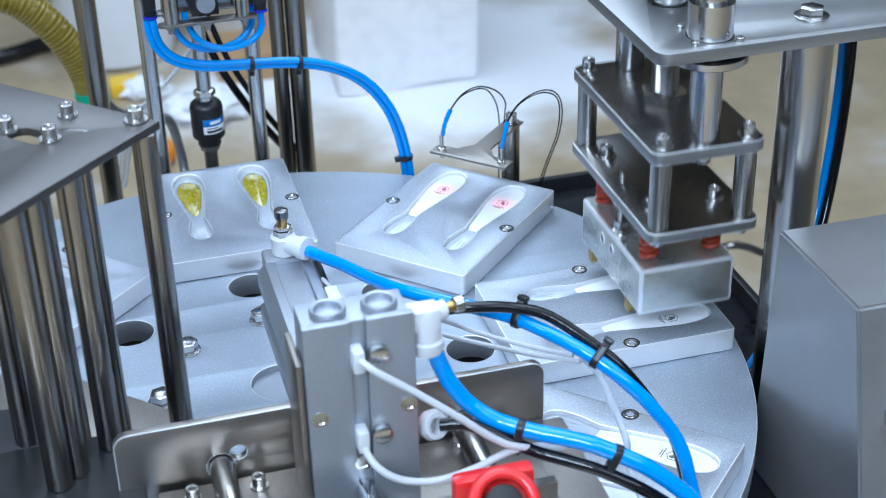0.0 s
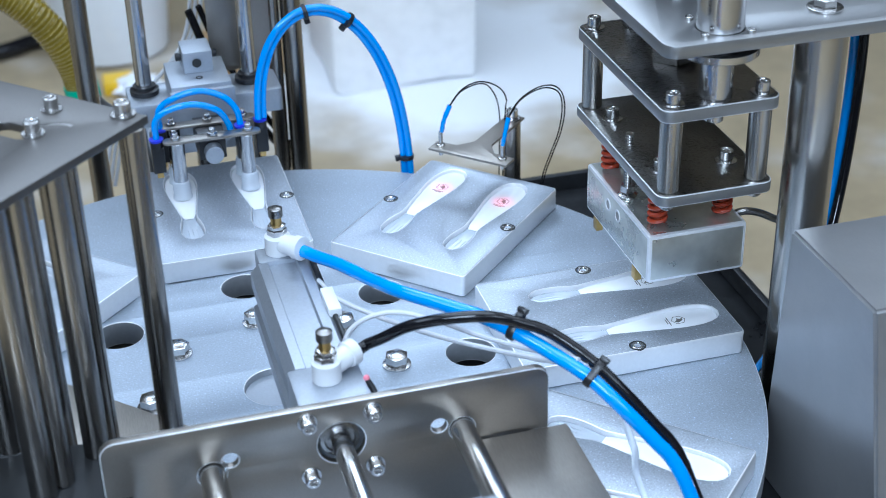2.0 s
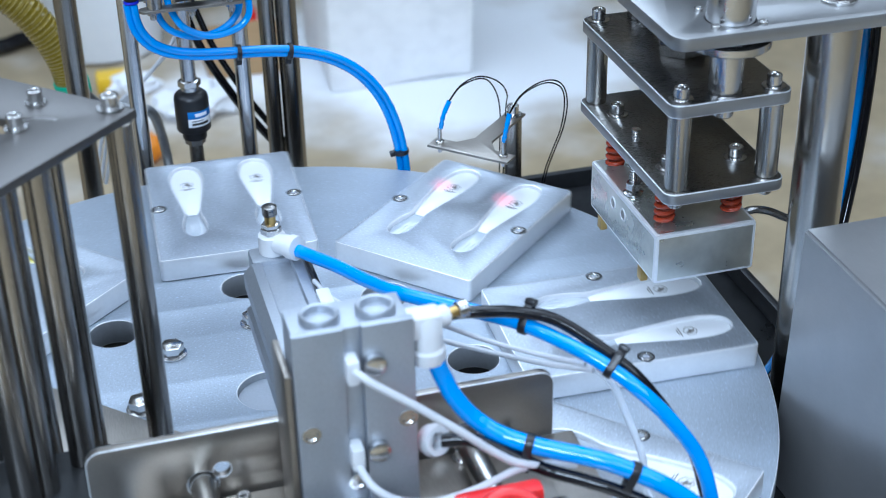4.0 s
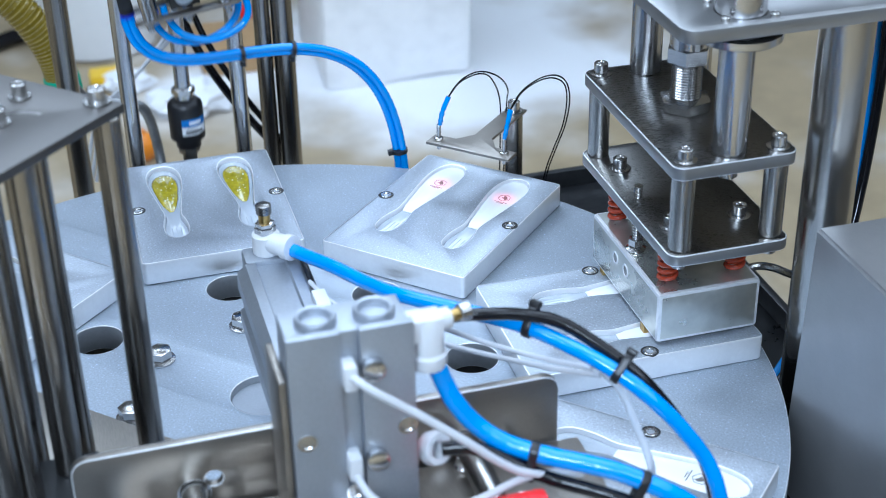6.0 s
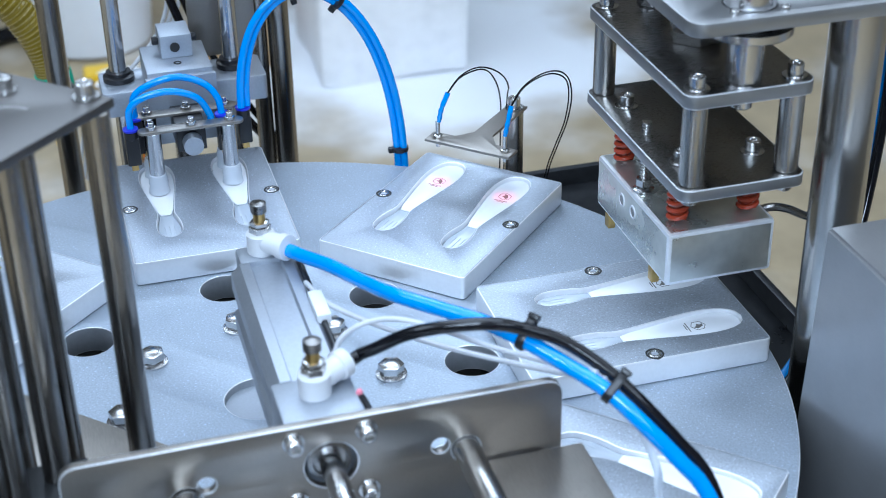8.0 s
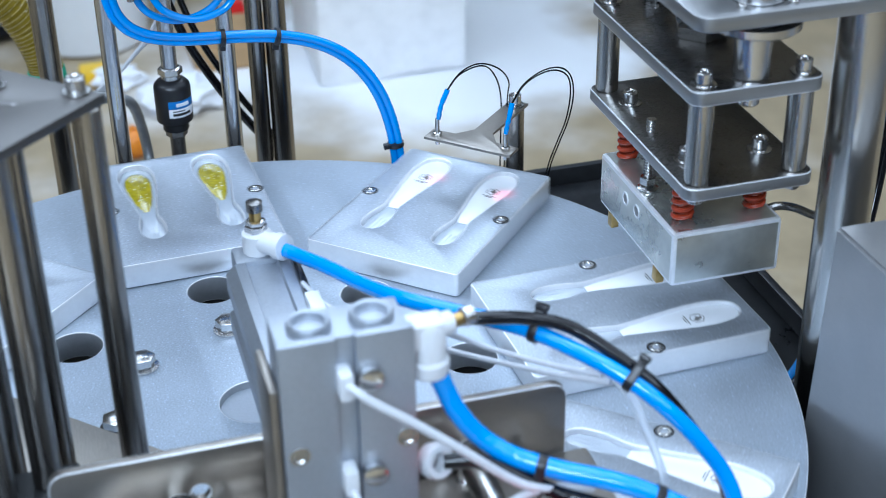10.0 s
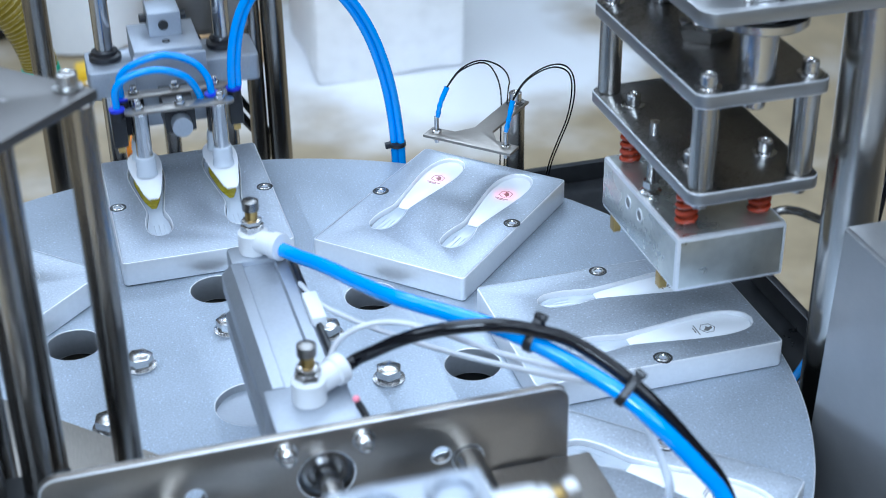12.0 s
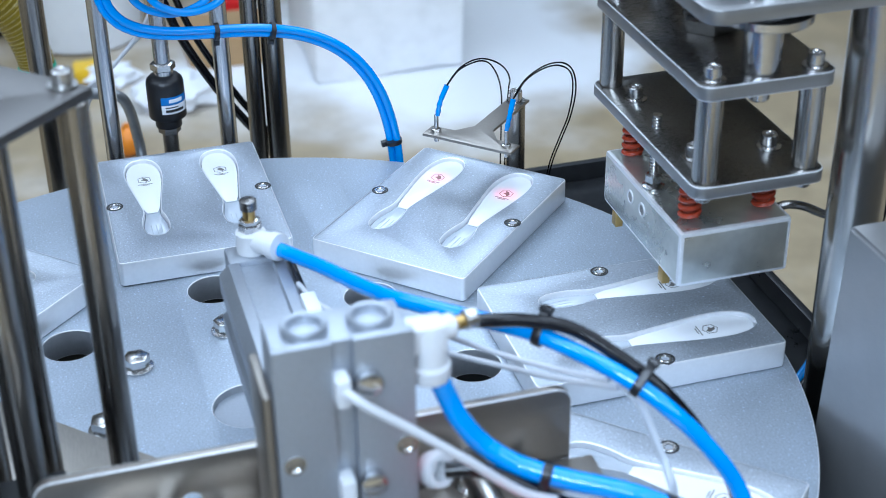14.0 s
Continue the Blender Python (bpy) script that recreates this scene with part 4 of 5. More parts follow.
# ---- spoon magazine stand ----
def magazine_stand():
    t = thing("magazine_stand", "stainless plate on round posts for the spoon magazine", "magazine stand", m=TOP)
    c = Vector((-0.080, -0.1165))
    u, v = Vector((-0.7071, -0.7071)), Vector((-0.7071, 0.7071))
    quad = [c + u * a + v * b for a, b in ((0, 0), (0.34, 0), (0.34, 0.24), (0, 0.24))]
    cut = [Vector((-0.162, -0.1125)) + u * (0.0085 * math.cos(k * math.pi / 14)) + v * (0.0085 * math.sin(k * math.pi / 14) + (0.008 if k < 14 else -0.008)) for k in range(28)]
    part("top_plate", plate([[tuple(q) for q in quad], [tuple(q) for q in cut]], 0.294, 0.300, 0.0008), DARK_PLATE, t)
    for x, y, r, z in ((-0.0915, -0.117, 0.0085, 0.030), (-0.1332, -0.100, 0.006, 0.030), (-0.1430, -0.162, 0.0085, 0.084), (-0.162, -0.120, 0.006, 0.030), (-0.1666, -0.186, 0.0075, 0.084), (-0.1790, -0.196, 0.009, 0.084), (-0.198, -0.140, 0.0085, 0.084)):
        part("post", rod(r, z, 0.294, 0.0008, 28, pose(x, y, 0)), DIM_POST, t)
    for x, y, r in ((-0.150, -0.123, 0.0048), (-0.137, -0.090, 0.0044), (-0.176, -0.100, 0.0046), (-0.0945, -0.1115, 0.0054), (-0.205, -0.155, 0.0046)):
        m = pose(x, y, 0.300)
        bm = lathe([(r * 1.5, 0), (r * 1.55, 0.0004), (r * 1.5, 0.0014)], 20, m)
        cap_screw(r, 0.008, m @ pose(0, 0, 0.0014), bm)
        part("plate_screw", bm, SCREW, t)
    # plate coloured black to darken the corner below the posts
    bm = box(-0.30, -0.34, 0.076, -0.125, -0.148, 0.084, 0.001)
    part("lower_plate", bm, TRAY_BLACK, t, "black lower plate")
    # added black box where the corner beside the posts is dark
    part("side_tray", box(-0.42, -0.345, 0.046, -0.190, -0.060, 0.060, 0.001), TRAY_BLACK, t, "added black box beside the magazine posts")
    k = Vector((-0.0634, -0.0878))
    guard = [k + u * a + v * b for a, b in ((0, 0), (0.125, 0), (0.125, 0.20), (0, 0.20))]
    part("guard_plate", plate([[tuple(g) for g in guard]], 0.0260, 0.0300, 0.0005), STEEL_PLATE, t, "dull grey steel guard plate")
    part("rail", box(-0.200, -0.190, 0.030, -0.110, -0.150, 0.040, 0.001), STEEL, t)
    part("rail_arm", box(-0.200, -0.30, 0.040, -0.176, -0.152, 0.076, 0.001), STEEL, t)
    for x, y in ((-0.29, -0.33), (-0.22, -0.415)):
        part("leg", rod(0.012, -0.085, 0.080, 0.001, 28, pose(x, y, 0)), DIM_POST, t)
    part("leg_plate", box(-0.30, -0.43, 0.070, -0.20, -0.33, 0.0757, 0.001), STEEL_PLATE, t)
    arc = [(-0.141 + 0.020 * math.cos(k), -0.130 + 0.020 * math.sin(k)) for k in np.linspace(radians(40), radians(130), 16)]
    part("milled_groove", plate([arc + [(-0.141 + (x + 0.141) * 0.86, -0.130 + (y + 0.130) * 0.86) for x, y in reversed(arc)]], 0.2999, 0.3004, 0.0001), STEEL, t)
    settle(t, -0.25, -0.37, ZT - 0.085)


magazine_stand()


# ---- discharge hood ----
def hood():
    t = thing("machine_cover", "brushed stainless cover box with a sloping front edge", "machine cover", m=TOP)
    bm = bmesh.new()
    top = [(0.372, -0.128, 0.147), (0.372, -0.248, 0.147), (0.72, -0.248, 0.147), (0.72, -0.128, 0.147)]
    low = [(0.372, -0.115, -0.085), (0.372, -0.304, -0.085), (0.72, -0.304, -0.085), (0.72, -0.115, -0.085)]
    a = [bm.verts.new(q) for q in top]
    b = [bm.verts.new(q) for q in low]
    bm.faces.new(a)
    bm.faces.new(list(reversed(b)))
    for i in range(4):
        bm.faces.new((a[i], b[i], b[(i + 1) % 4], a[(i + 1) % 4]))
    bmesh.ops.bevel(bm, geom=bm.edges[:], offset=0.0022, segments=3, affect="EDGES")
    part("cover_box", bm, HOOD, t)
    part("latch", box(0.392, -0.284, 0.058, 0.44, -0.262, 0.070, 0.002), CHROME, t)
    settle(t, 0.5, -0.21, ZT - 0.085)


hood()


# ---- things on the floor behind the machine ----
def foam_stack():
    t = thing("foam_block", "tall white packing foam block standing on the floor", "foam block", m=pose(0.715, 2.60, 0))
    bm = box(-0.185, -0.16, 0.0, 0.185, 0.20, 1.35, 0.02)
    bmesh.ops.subdivide_edges(bm, edges=bm.edges[:], cuts=5, use_grid_fill=True)
    for v in bm.verts:
        v.co += 0.012 * noise.noise_vector(v.co * 5)
        v.co.z = max(v.co.z, 0)
    part("foam", bm, FOAM, t)


def white_bucket():
    t = thing("bucket", "white plastic bucket with a ribbed rim", "bucket", m=pose(0.02, 2.95, 0))
    part("body", lathe([(0.0, 0.0), (0.135, 0.0), (0.15, 0.01), (0.175, 0.33), (0.185, 0.335), (0.185, 0.345), (0.178, 0.35), (0.178, 0.362), (0.19, 0.365), (0.19, 0.385), (0.172, 0.39), (0.165, 0.37), (0.13, 0.02), (0.0, 0.02)], 48), BUCKET, t)



def spiral_hose():
    t = thing("suction_hose", "olive transparent suction hose with a spiral wire", "hose", m=TOP)
    line = smooth_line([(-0.60, 0.78, -0.842), (-0.52, 0.75, -0.10), (-0.40, 0.72, 0.12), (-0.285, 0.70, 0.146), (-0.192, 0.70, 0.116), (-0.153, 0.70, 0.086), (-0.126, 0.70, 0.046), (-0.111, 0.70, 0.008), (-0.106, 0.70, -0.024)], 30)
    part("hose_wall", tube(line, 0.0185, 20, None, False, rings=lambda i: 0.0188 + 0.0005 * math.sin(i * 1.3)), OLIVE, t)
    coil = []
    normal = None
    for i in range(0, len(line) - 1):
        d = (line[i + 1] - line[i]).normalized()
        if normal is None:
            normal = d.orthogonal().normalized()
        normal = (normal - d * normal.dot(d)).normalized()
        side = d.cross(normal)
        for k in range(4):
            a = 2 * math.pi * (i * 4 + k) / 14
            q = line[i].lerp(line[i + 1], k / 4)
            coil.append(q + 0.0192 * (math.cos(a) * normal + math.sin(a) * side))
    part("spiral_wire", tube(coil, 0.0005, 5, None, False), WIRE, t)
    part("hose_clip", tube([(-0.108, 0.70, -0.012), (-0.107, 0.70, -0.020), (-0.106, 0.70, -0.030)], 0.0205, 18), GREEN, t, "green tape round the hose end")
    part("nozzle", bar_between((-0.106, 0.70, -0.030), (-0.104, 0.70, -0.10), 0.012), YELLOW, t, "yellow nozzle")
    settle(t, -0.6, 0.78, 0.008)


def crumpled(name, label, category, mat, x, y, w, h, seed):
    t = thing(name, label, category, m=pose(x, y, 0))
    bm = bmesh.new()
    bmesh.ops.create_icosphere(bm, subdivisions=3, radius=1)
    for v in bm.verts:
        d = 1 + 0.45 * noise.noise(v.co * 2.1 + Vector((seed, 0, 0))) + 0.22 * noise.noise(v.co * 5 + Vector((seed, 3, 0)))
        v.co = Vector((v.co.x * w * d, v.co.y * w * 0.7 * d, max(0.0, (v.co.z * d + 0.5) * h)))
    part("sheet", bm, mat, t)


foam_stack()
white_bucket()
spiral_hose()
crumpled("film_scrap", "crumpled white film scraps lying on the floor", "film scraps", PAPER, 0.20, 2.44, 0.10, 0.05, 1.0)
crumpled("film_scrap", "crumpled white film scraps lying on the floor", "film scraps", PAPER, 0.06, 2.62, 0.06, 0.03, 5.0)
for nm, lb, ct, mt, bx in (("cardboard_box", "low brown cardboard box on the floor", "box", CARDBOARD, (0.25, 2.62, 0, 0.47, 2.85, 0.06)),
                           ("red_cap", "small red plastic cap standing on the floor", "cap", RED, (0.375, 2.90, 0, 0.425, 2.95, 0.06)),
                           ("yellow_crate", "low yellow plastic crate on the floor", "crate", YELLOW, (-0.03, 2.62, 0, 0.05, 2.70, 0.03))):
    tt = thing(nm, lb, ct, m=pose((bx[0] + bx[3]) / 2, (bx[1] + bx[4]) / 2, 0))
    w, d, h = (bx[3] - bx[0]) / 2, (bx[4] - bx[1]) / 2, bx[5]
    bm = box(-w, -d, 0, w, d, h, 0.006)
    box(-w * 0.9, -d * 0.9, h, w * 0.9, d * 0.9, h + 0.004, 0.001, bm)
    part("shell", bm, mt, tt)
tt = thing("orange_ball", "small orange plastic float on the floor", "float", m=pose(0.055, 2.20, 0))
part("shell", lathe([(0, 0), (0.016, 0.003), (0.029, 0.016), (0.033, 0.034), (0.029, 0.052), (0.016, 0.064), (0.008, 0.067), (0.008, 0.074), (0, 0.075)], 28), ORANGE, tt)
tt = thing("floor_cable", "thick black cable lying on the floor", "cable", m=pose(-0.30, 2.95, 0))
part("black_cable", tube([(-0.75, -0.30, 0.022), (-0.35, -0.12, 0.022), (0.008, 0.006, 0.022), (0.10, 0.055, 0.022), (0.19, 0.10, 0.022), (0.30, 0.32, 0.022), (0.32, 0.7, 0.022)], 0.022, 12), BLACK_TUBE, tt)
tt = thing("power_cable", "black power cables hanging behind the pick arm", "cable", m=TOP)
part("black_cable", tube([(0.010, 0.52, 0.13), (0.0285, 0.515, 0.0744), (0.0583, 0.52, 0.015), (0.0874, 0.53, -0.0324), (0.1068, 0.535, -0.06), (0.12, 0.55, -0.099)], 0.0045, 12), BLACK_TUBE, tt)
part("black_cable", tube([(0.022, 0.53, 0.13), (0.0405, 0.53, 0.0744), (0.0703, 0.53, 0.015), (0.0974, 0.535, -0.0304), (0.115, 0.54, -0.06), (0.13, 0.56, -0.099)], 0.0035, 12), BLACK_TUBE, tt)
settle(tt, 0.12, 0.55, ZT - 0.10)


tt = thing("vacuum_tube", "coiled white vacuum tubes behind the pick arm", "tube", m=TOP)
for k, dx in enumerate((0.0, 0.006, 0.012)):
    part("white_tube", tube([(-0.10 + dx, 0.60, -0.10), (-0.075 + dx, 0.60, -0.02), (-0.03 + dx, 0.60, 0.02 + dx), (0.01 + dx, 0.60, 0.07), (0.022 + dx, 0.60, 0.14), (0.012 + dx, 0.60, 0.22), (-0.03, 0.58, 0.32), (-0.04, 0.515, 0.45)], 0.0022, 8), WHITE_CABLE, tt)
settle(tt, -0.09, 0.60, ZT - 0.10)
tt = thing("grey_hose", "grey corrugated hose hanging beside the rear post", "hose", m=TOP)
part("hose_wall", tube([(-0.112, 0.512, 0.20), (-0.108, 0.518, 0.10), (-0.098, 0.530, 0.045), (-0.080, 0.54, 0.020), (-0.055, 0.545, 0.012), (-0.03, 0.55, 0.0), (-0.02, 0.555, -0.05), (-0.02, 0.53, -0.098)], 0.0055, 12), MACHINE_PAINT, tt)
settle(tt, -0.02, 0.53, ZT - 0.10)


# ---- moving hoses, in short rigid links ----
def hose_links(name, label, count, length, radius, mat, twin=0.0, ties=()):
    t = thing(name, label, "hose", m=pose(0, 0, 0))
    out = []
    reach = length / count * 0.75
    prof = [(radius * 0.985, -reach), (radius, -reach * 0.6), (radius, reach * 0.6), (radius * 0.985, reach)]
    bm = lathe(prof, 14, pose(twin * 0.5, twin * 0.87, 0))
    if twin:
        lathe(prof, 14, pose(-twin * 0.5, -twin * 0.87, 0), bm)
    link = part("link", bm, mat, t)
    for k in range(count):
        o = link
        if k:
            o = new("link", link.data)
            o.parent = t
        out.append(o)
        if k in ties:
            cm = lathe([(radius + twin, -0.002), (radius + twin + 0.001, -0.0018), (radius + twin + 0.001, 0.0018), (radius + twin, 0.002)], 18)
            own = box(-0.0025, radius + twin, -0.0025, 0.0025, radius + twin + 0.005, 0.0025, 0.0005)
            part("cable_tie", joined(cm, own), BLACK_PLASTIC, o)
    return t, out


ARM_HOSE, ARM_LINKS = hose_links("arm_hose", "bundle of blue air hoses following the pick arm", 72, 0.46, 0.0035, BLUE_TUBE, 0.0033, (14, 43, 51))
BOW_HOSE, BOW_LINKS = hose_links("air_hose", "blue air hose in a long bow over the table", 110, 0.66, 0.0049, BLUE_TUBE)
BOW_BLACK, BOW_BLACK_LINKS = hose_links("air_hose", "black air hose tied along the blue one in a bow", 84, 0.50, 0.0040, BLACK_TUBE)
SLIDE_HOSE, SLIDE_LINKS = hose_links("slide_hose", "blue air hose following the sliding carriage", 66, 0.36, 0.0056, BLUE_TUBE)
BLACK_HOSE, BLACK_LINKS = hose_links("slide_hose", "black air hose tied to the blue one on the carriage", 56, 0.32, 0.0042, BLACK_TUBE)


def bundle_tie(link, up):
    """A black tie round the blue tube and the black one lying on it."""
    up = Vector((up.x, up.y, 0)).normalized()
    m = Matrix.Rotation(math.atan2(up.y, up.x) - math.pi / 2, 4, "Z")
    band = [(0.0064 * math.cos(a), 0.0064 * math.sin(a)) for a in np.linspace(radians(165), radians(375), 16)]
    band += [(0.0052 * math.cos(a), 0.0095 + 0.0052 * math.sin(a)) for a in np.linspace(radians(0), radians(180), 12)]
    bm = merged(plate([band, [(x * 0.86, 0.0004 + y * 0.9) for x, y in band]], -0.0026, 0.0026, 0.0003, m))
    own = box(-0.0036, 0.0135, -0.0034, 0.0036, 0.0172, 0.0034, 0.0008)
    own.transform(m)
    part("cable_tie", joined(bm, own), BLACK_PLASTIC, link)


# ---- movement ----
# press: seconds and how far it is raised (0 down, 1 up)
PRESS_ROWS = ((0.0, 0.38), (0.1, 0.06), (0.2, 0.0), (1.25, 0.0), (1.35, 0.10), (1.4, 0.25), (1.5, 0.61), (1.6, 0.88), (1.75, 1.0), (5.35, 1.0), (5.45, 0.7), (5.55, 0.25),
              (5.65, 0.0), (6.78, 0.0), (6.85, 0.12), (6.9, 0.35), (7.0, 0.85), (7.15, 1.0), (10.30, 1.0), (10.38, 0.80), (10.48, 0.34), (10.60, 0.0), (11.72, 0.0),
              (11.8, 0.18), (11.9, 0.60), (12.0, 0.92), (12.1, 1.0), (14.0, 1.0))
# carriage: seconds and metres of travel towards -y
SLIDE_ROWS = ((0, 0.000), (1.15, 0.000), (1.3, 0.035), (1.4, 0.074), (1.5, 0.114), (1.6, 0.155), (1.7, 0.185), (1.85, 0.202), (2.6, 0.202), (2.75, 0.187), (2.9, 0.156), (3, 0.128), (3.1, 0.081), (3.2, 0.035), (3.35, 0.000), (6.64, 0.000), (6.8, 0.041), (6.9, 0.081), (7, 0.127), (7.1, 0.166), (7.3, 0.202), (8.15, 0.202), (8.3, 0.184), (8.5, 0.120), (8.7, 0.034), (8.8, 0.000), (11.6, 0.000), (11.7, 0.020), (11.8, 0.057), (11.9, 0.100), (12, 0.143), (12.1, 0.171), (12.3, 0.202), (13.2, 0.202), (13.4, 0.169), (13.5, 0.143), (13.6, 0.107), (13.7, 0.071), (13.8, 0.037), (13.9, 0.010), (14, 0.000))
# arm: seconds, height (0 down, 1 up) and turn of the head (0 cups down, 180 cups up)
LOWER = ((0.4, 1.0, 180), (0.5, 0.92, 172), (0.6, 0.78, 152), (0.7, 0.69, 130), (0.8, 0.61, 112), (0.9, 0.54, 98), (1.0, 0.47, 80), (1.1, 0.37, 55), (1.2, 0.30, 32), (1.3, 0.24, 14), (1.4, 0.178, 3), (1.5, 0.118, 0), (1.6, 0.028, 0), (1.68, 0.0, 0))
RAISE = ((2.6, 0.0, 0), (2.7, 0.10, 3), (2.8, 0.28, 42), (2.9, 0.48, 88), (3.0, 0.68, 148), (3.1, 0.87, 175), (3.2, 1.0, 180))
SHIFTS = ((0.0, 0.0), (5.5, 5.47), (10.48, 10.42))
RELEASE = 2.62
INDEX = ((3.85, 5.0), (9.1, 10.15))


def arm_rows():
    rows = [(0.0, 1.0, 180)]
    for low, high in SHIFTS:
        rows += [(t + low, h, a) for t, h, a in LOWER]
        rows += [(t + high, h, a) for t, h, a in RAISE]
    return rows + [(14.0, 1.0, 180)]


def table_turn(t):
    """Degrees the table has turned, clockwise from above."""
    total = 0.0
    for a, b in INDEX:
        s = min(max((t - a) / (b - a), 0), 1)
        total -= STEP * s * s * (3 - 2 * s)
    return total


def arm_matrix(h, a):
    p = Vector((PIVOT.x, PIVOT.y, PIVOT.z + ZT))
    return Matrix.Translation((0, 0, h * LIFT)) @ Matrix.Translation(p) @ Matrix.Rotation(radians(a), 4, "Y") @ Matrix.Translation(-p)


def turn_times():
    out = [0.0]
    for a, b in INDEX:
        out += [a + (b - a) * k / 10 for k in range(11)]
    return out + [14.0]


def bezier(p, n):
    line = []
    for k in range(n + 1):
        t = k / n
        line.append(p[0] * (1 - t) ** 3 + 3 * p[1] * t * (1 - t) ** 2 + 3 * p[2] * t * t * (1 - t) + p[3] * t ** 3)
    return line


def link_poses(line, count):
    """Poses of links spread evenly along a line."""
    run = [0.0]
    for a, b in zip(line, line[1:]):
        run.append(run[-1] + (b - a).length)
    out = []
    for k in range(count):
        s = run[-1] * (k + 0.5) / count
        i = max(j for j in range(len(run) - 1) if run[j] <= s)
        f = (s - run[i]) / max(run[i + 1] - run[i], 1e-9)
        p = line[i].lerp(line[i + 1], f)
        d = (line[min(i + 2, len(line) - 1)] - line[max(i - 1, 0)]).normalized()
        side = Vector((0, 1, 0))
        x = (side - d * side.dot(d)).normalized()
        y = d.cross(x)
        out.append(Matrix(((x.x, y.x, d.x, p.x), (x.y, y.y, d.y, p.y), (x.z, y.z, d.z, p.z), (0, 0, 0, 1))))
    return out


def motions():
    walk(PRESS, [(t, pose(0, 0, ZT + v * PRESS_UP)) for t, v in PRESS_ROWS])
    walk(SLIDE, [(t, pose(0.011, -0.262 - v, ZT + 0.072)) for t, v in SLIDE_ROWS])
    arms = arm_rows()
    walk(ARM, [(t, pose(0, 0.43, ZT + h * LIFT)) for t, h, a in arms])
    walk(HEAD, [(t, pose(PIVOT.x, PIVOT.y - 0.43, PIVOT.z, 0, a, 0)) for t, h, a in arms])
    times = turn_times()
    walk(TABLE, [(t, pose(0, 0, ZT, 0, 0, table_turn(t))) for t in times])
    for ob, a in TRAYS:
        walk(ob, [(t, at_station(a + table_turn(t))) for t in times])
    for ob, a, s in SPOONS:
        walk(ob, [(t, at_station(a + table_turn(t), s)) for t in times])
    for ob, a, s, cycle in LIDS:
        if cycle < 0:
            walk(ob, [(t, at_station(a + table_turn(t), s)) for t in times])
            continue
        start = SHIFTS[cycle][0] + 0.4
        end = SHIFTS[cycle][1] + RELEASE
        lift = Matrix.Translation((0, 0, 0.0015 * cycle))
        rows = [(0.0, lift @ arm_matrix(1.0, 180) @ at_station(90, s)), (max(start - 0.3, 0.1), lift @ arm_matrix(1.0, 180) @ at_station(90, s))]
        rows += [(t, arm_matrix(h, v) @ at_station(90, s)) for t, h, v in arms if start <= t <= end and t > 0]
        gone = table_turn(end)
        rows += [(t, at_station(90 + table_turn(t) - gone, s)) for t in times if t > end]
        walk(ob, rows)
    # hose of the pick arm
    keyed = [[] for k in ARM_LINKS]
    for t, h, a in arms:
        q = arm_matrix(h, a)
        end = q @ Vector((0.052, 0.338, ZT + 0.082))
        way = q.to_3x3() @ Vector((0, 0, 1))
        up = a / 180
        mid = math.sin(math.pi * up)
        line = bezier([Vector((0.197, 0.352, ZT - 0.075)), Vector((0.222 - 0.016 * mid, 0.35, ZT + 0.215 + 0.040 * up + 0.055 * mid)), end + way * (0.165 - 0.035 * up - 0.055 * mid), end], 60)
        for rows, m in zip(keyed, link_poses(line, len(ARM_LINKS))):
            rows.append((t, m))
    for ob, rows in zip(ARM_LINKS, keyed):
        walk(ob, rows)
    # bow over the table: x, y, z with the carriage out, then x and z with it in
    bow = ((0.0225, -0.0122, 0.1290, 0.0225, 0.1290), (0.0275, -0.0186, 0.1292, 0.0275, 0.1292), (0.0345, -0.032, 0.131, 0.0345, 0.131), (0.047, -0.060, 0.137, 0.047, 0.136), (0.062, -0.098, 0.143, 0.062, 0.142), (0.075, -0.129, 0.149, 0.075, 0.149),
           (0.100, -0.162, 0.152, 0.100, 0.154), (0.118, -0.182, 0.152, 0.119, 0.156), (0.135, -0.201, 0.148, 0.136, 0.157), (0.153, -0.219, 0.140, 0.155, 0.152), (0.171, -0.239, 0.131, 0.174, 0.145),
           (0.187, -0.256, 0.116, 0.192, 0.133), (0.206, -0.269, 0.094, 0.213, 0.110), (0.221, -0.279, 0.073, 0.230, 0.080), (0.235, -0.305, 0.030, 0.238, 0.032), (0.246, -0.41, -0.020, 0.246, -0.020), (0.250, -0.43, -0.080, 0.250, -0.080))
    dark = ((0.033, -0.164, 0.1285, 0.033, 0.1285), (0.042, -0.159, 0.1305, 0.042, 0.131), (0.051, -0.167, 0.139, 0.050, 0.141), (0.068, -0.182, 0.155, 0.066, 0.156), (0.091, -0.195, 0.164, 0.089, 0.169), (0.115, -0.202, 0.165, 0.113, 0.171),
            (0.136, -0.205, 0.158, 0.134, 0.168), (0.155, -0.213, 0.151, 0.155, 0.163), (0.176, -0.230, 0.137, 0.178, 0.149), (0.192, -0.245, 0.121, 0.197, 0.133), (0.210, -0.258, 0.099, 0.215, 0.108),
            (0.225, -0.269, 0.078, 0.229, 0.082), (0.238, -0.295, 0.036, 0.238, 0.036), (0.254, -0.40, -0.020, 0.254, -0.020), (0.258, -0.43, -0.080, 0.258, -0.080))
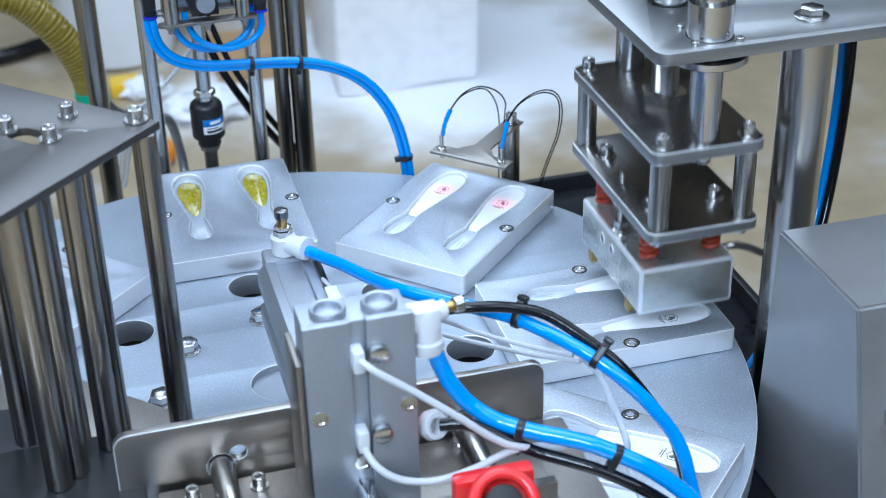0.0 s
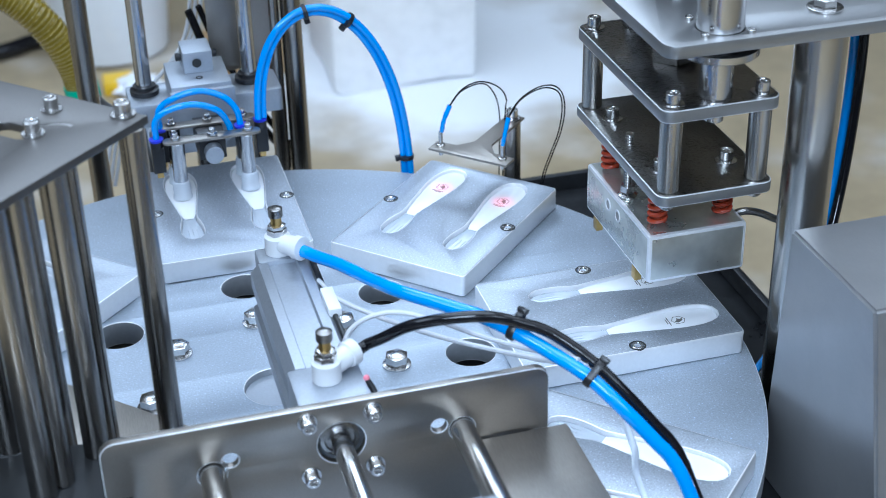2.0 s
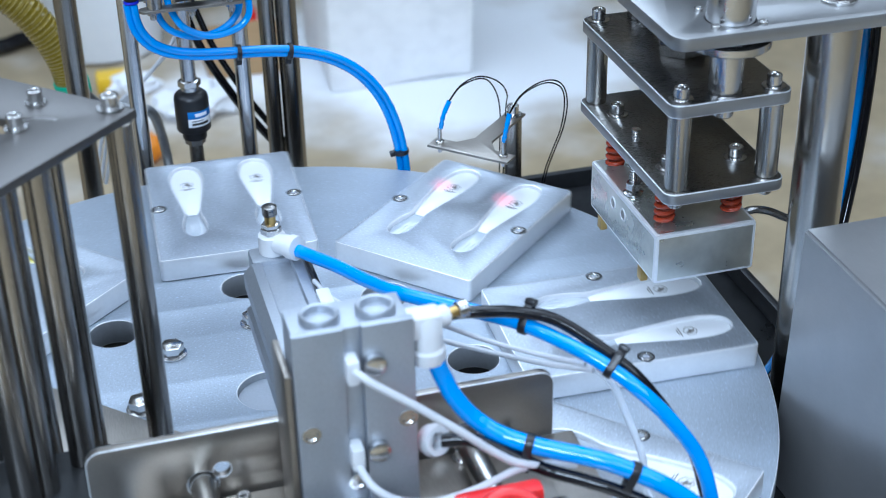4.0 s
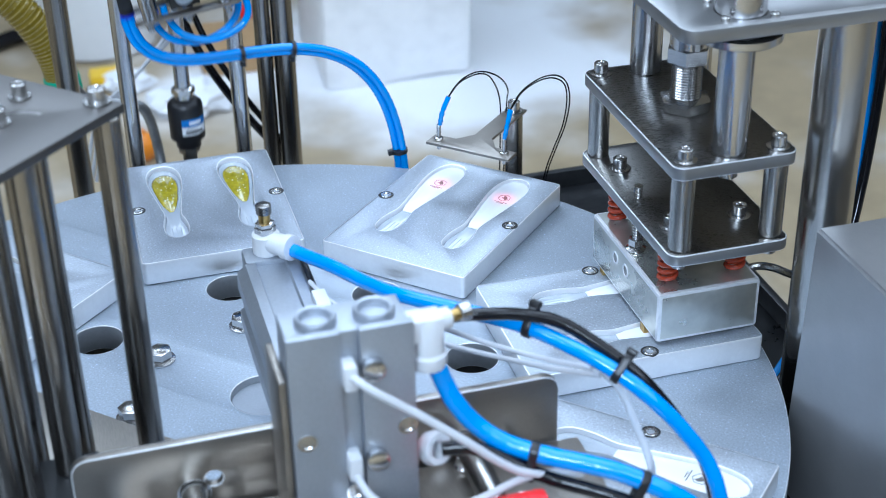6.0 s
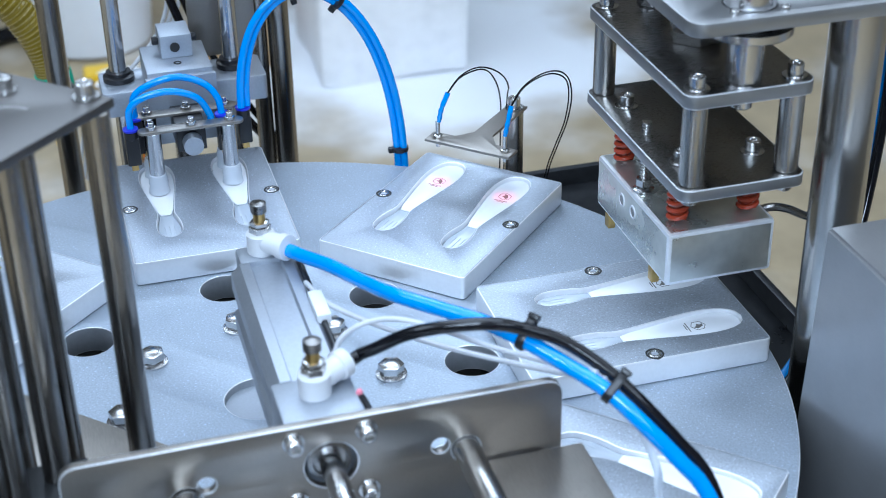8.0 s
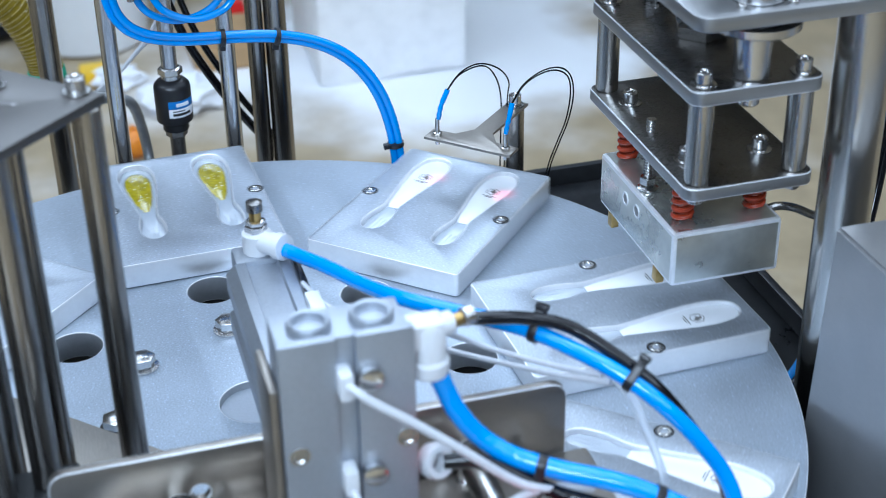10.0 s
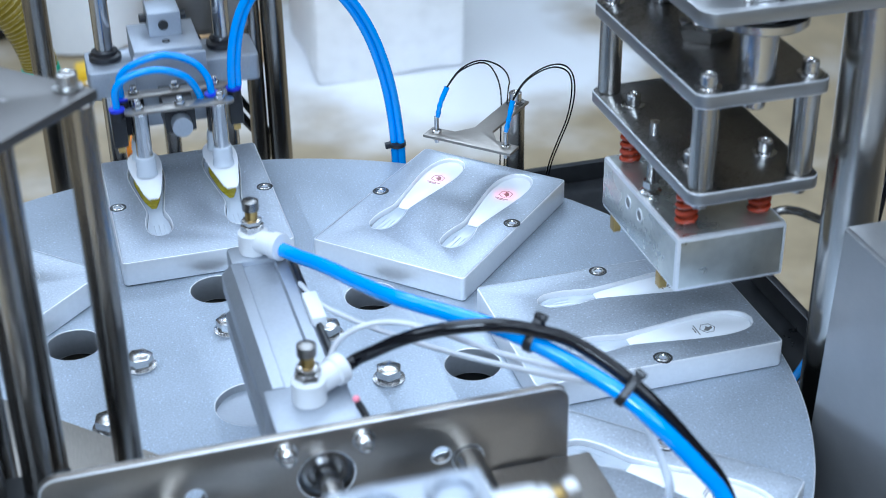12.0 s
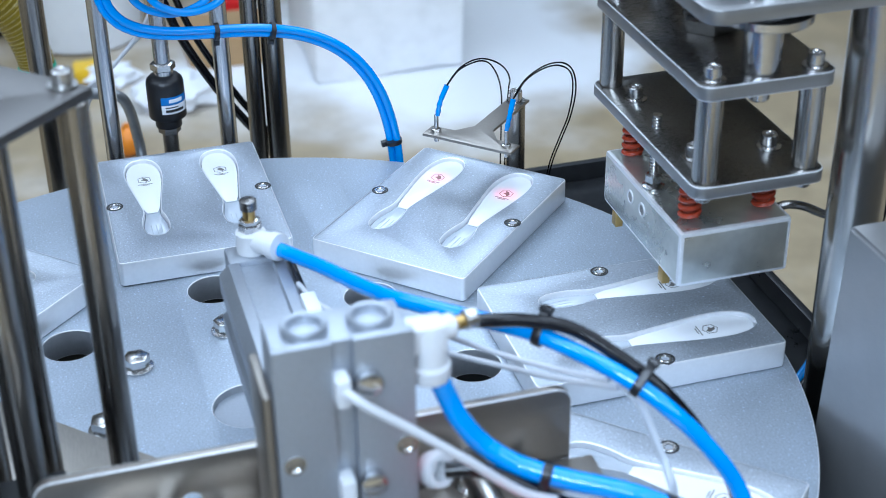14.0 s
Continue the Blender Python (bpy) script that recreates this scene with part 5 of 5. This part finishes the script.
    for links, path in ((BOW_LINKS, bow), (BOW_BLACK_LINKS, dark)):
        keyed = [[] for k in links]
        for t, v in SLIDE_ROWS:
            f = 1 - v / 0.202
            line = smooth_line([(x + (u - x) * f, y, z + (w - z) * f + ZT) for x, y, z, u, w in path], 8)
            for rows, m in zip(keyed, link_poses(line, len(links))):
                rows.append((t, m))
        for ob, rows in zip(links, keyed):
            walk(ob, rows)
        if links is BOW_LINKS:
            still = link_poses(smooth_line([(x, y, z) for x, y, z, u, w in path], 8), len(links))
            for spot in ((0.135, -0.201, 0.148), (0.172, -0.240, 0.130)):
                k = min(range(len(links)), key=lambda i: (still[i].translation - Vector(spot)).length)
                bundle_tie(links[k], still[k].inverted().to_3x3() @ Vector((0.2, 0.5, 0.8)))
    # hoses of the carriage: the near points go with it, the far end stays
    blue = ((0.058, -0.263, 0.200, 1), (0.061, -0.266, 0.189, 1), (0.066, -0.266, 0.174, 1), (0.072, -0.269, 0.160, 1), (0.083, -0.273, 0.145, 0.97), (0.098, -0.281, 0.135, 0.93), (0.119, -0.293, 0.130, 0.85), (0.139, -0.303, 0.127, 0.75), (0.159, -0.313, 0.122, 0.6), (0.190, -0.325, 0.105, 0.45), (0.220, -0.335, 0.075, 0.25), (0.240, -0.345, 0.040, 0.1), (0.252, -0.40, -0.040, 0), (0.255, -0.42, -0.080, 0))
    black = ((0.063, -0.275, 0.135, 1), (0.077, -0.280, 0.136, 1), (0.094, -0.286, 0.129, 0.95), (0.118, -0.296, 0.117, 0.9), (0.140, -0.308, 0.112, 0.75), (0.158, -0.318, 0.107, 0.6), (0.188, -0.330, 0.090, 0.45), (0.218, -0.340, 0.060, 0.25), (0.243, -0.36, 0.010, 0.05), (0.246, -0.42, -0.080, 0))
    near = link_poses(smooth_line([(x, y, z) for x, y, z, g in blue], 8), len(SLIDE_LINKS))
    for spot in ((0.112, -0.289, 0.131), (0.168, -0.317, 0.117)):
        k = min(range(len(near)), key=lambda i: (near[i].translation - Vector(spot)).length)
        bundle_tie(SLIDE_LINKS[k], near[k].inverted().to_3x3() @ Vector((0, -0.3, -1)))
    for links, path in ((SLIDE_LINKS, blue), (BLACK_LINKS, black)):
        keyed = [[] for k in links]
        for t, v in SLIDE_ROWS:
            line = smooth_line([(x, y - v * g, z + ZT) for x, y, z, g in path], 8)
            for rows, m in zip(keyed, link_poses(line, len(links))):
                rows.append((t, m))
        for ob, rows in zip(links, keyed):
            walk(ob, rows)


motions()
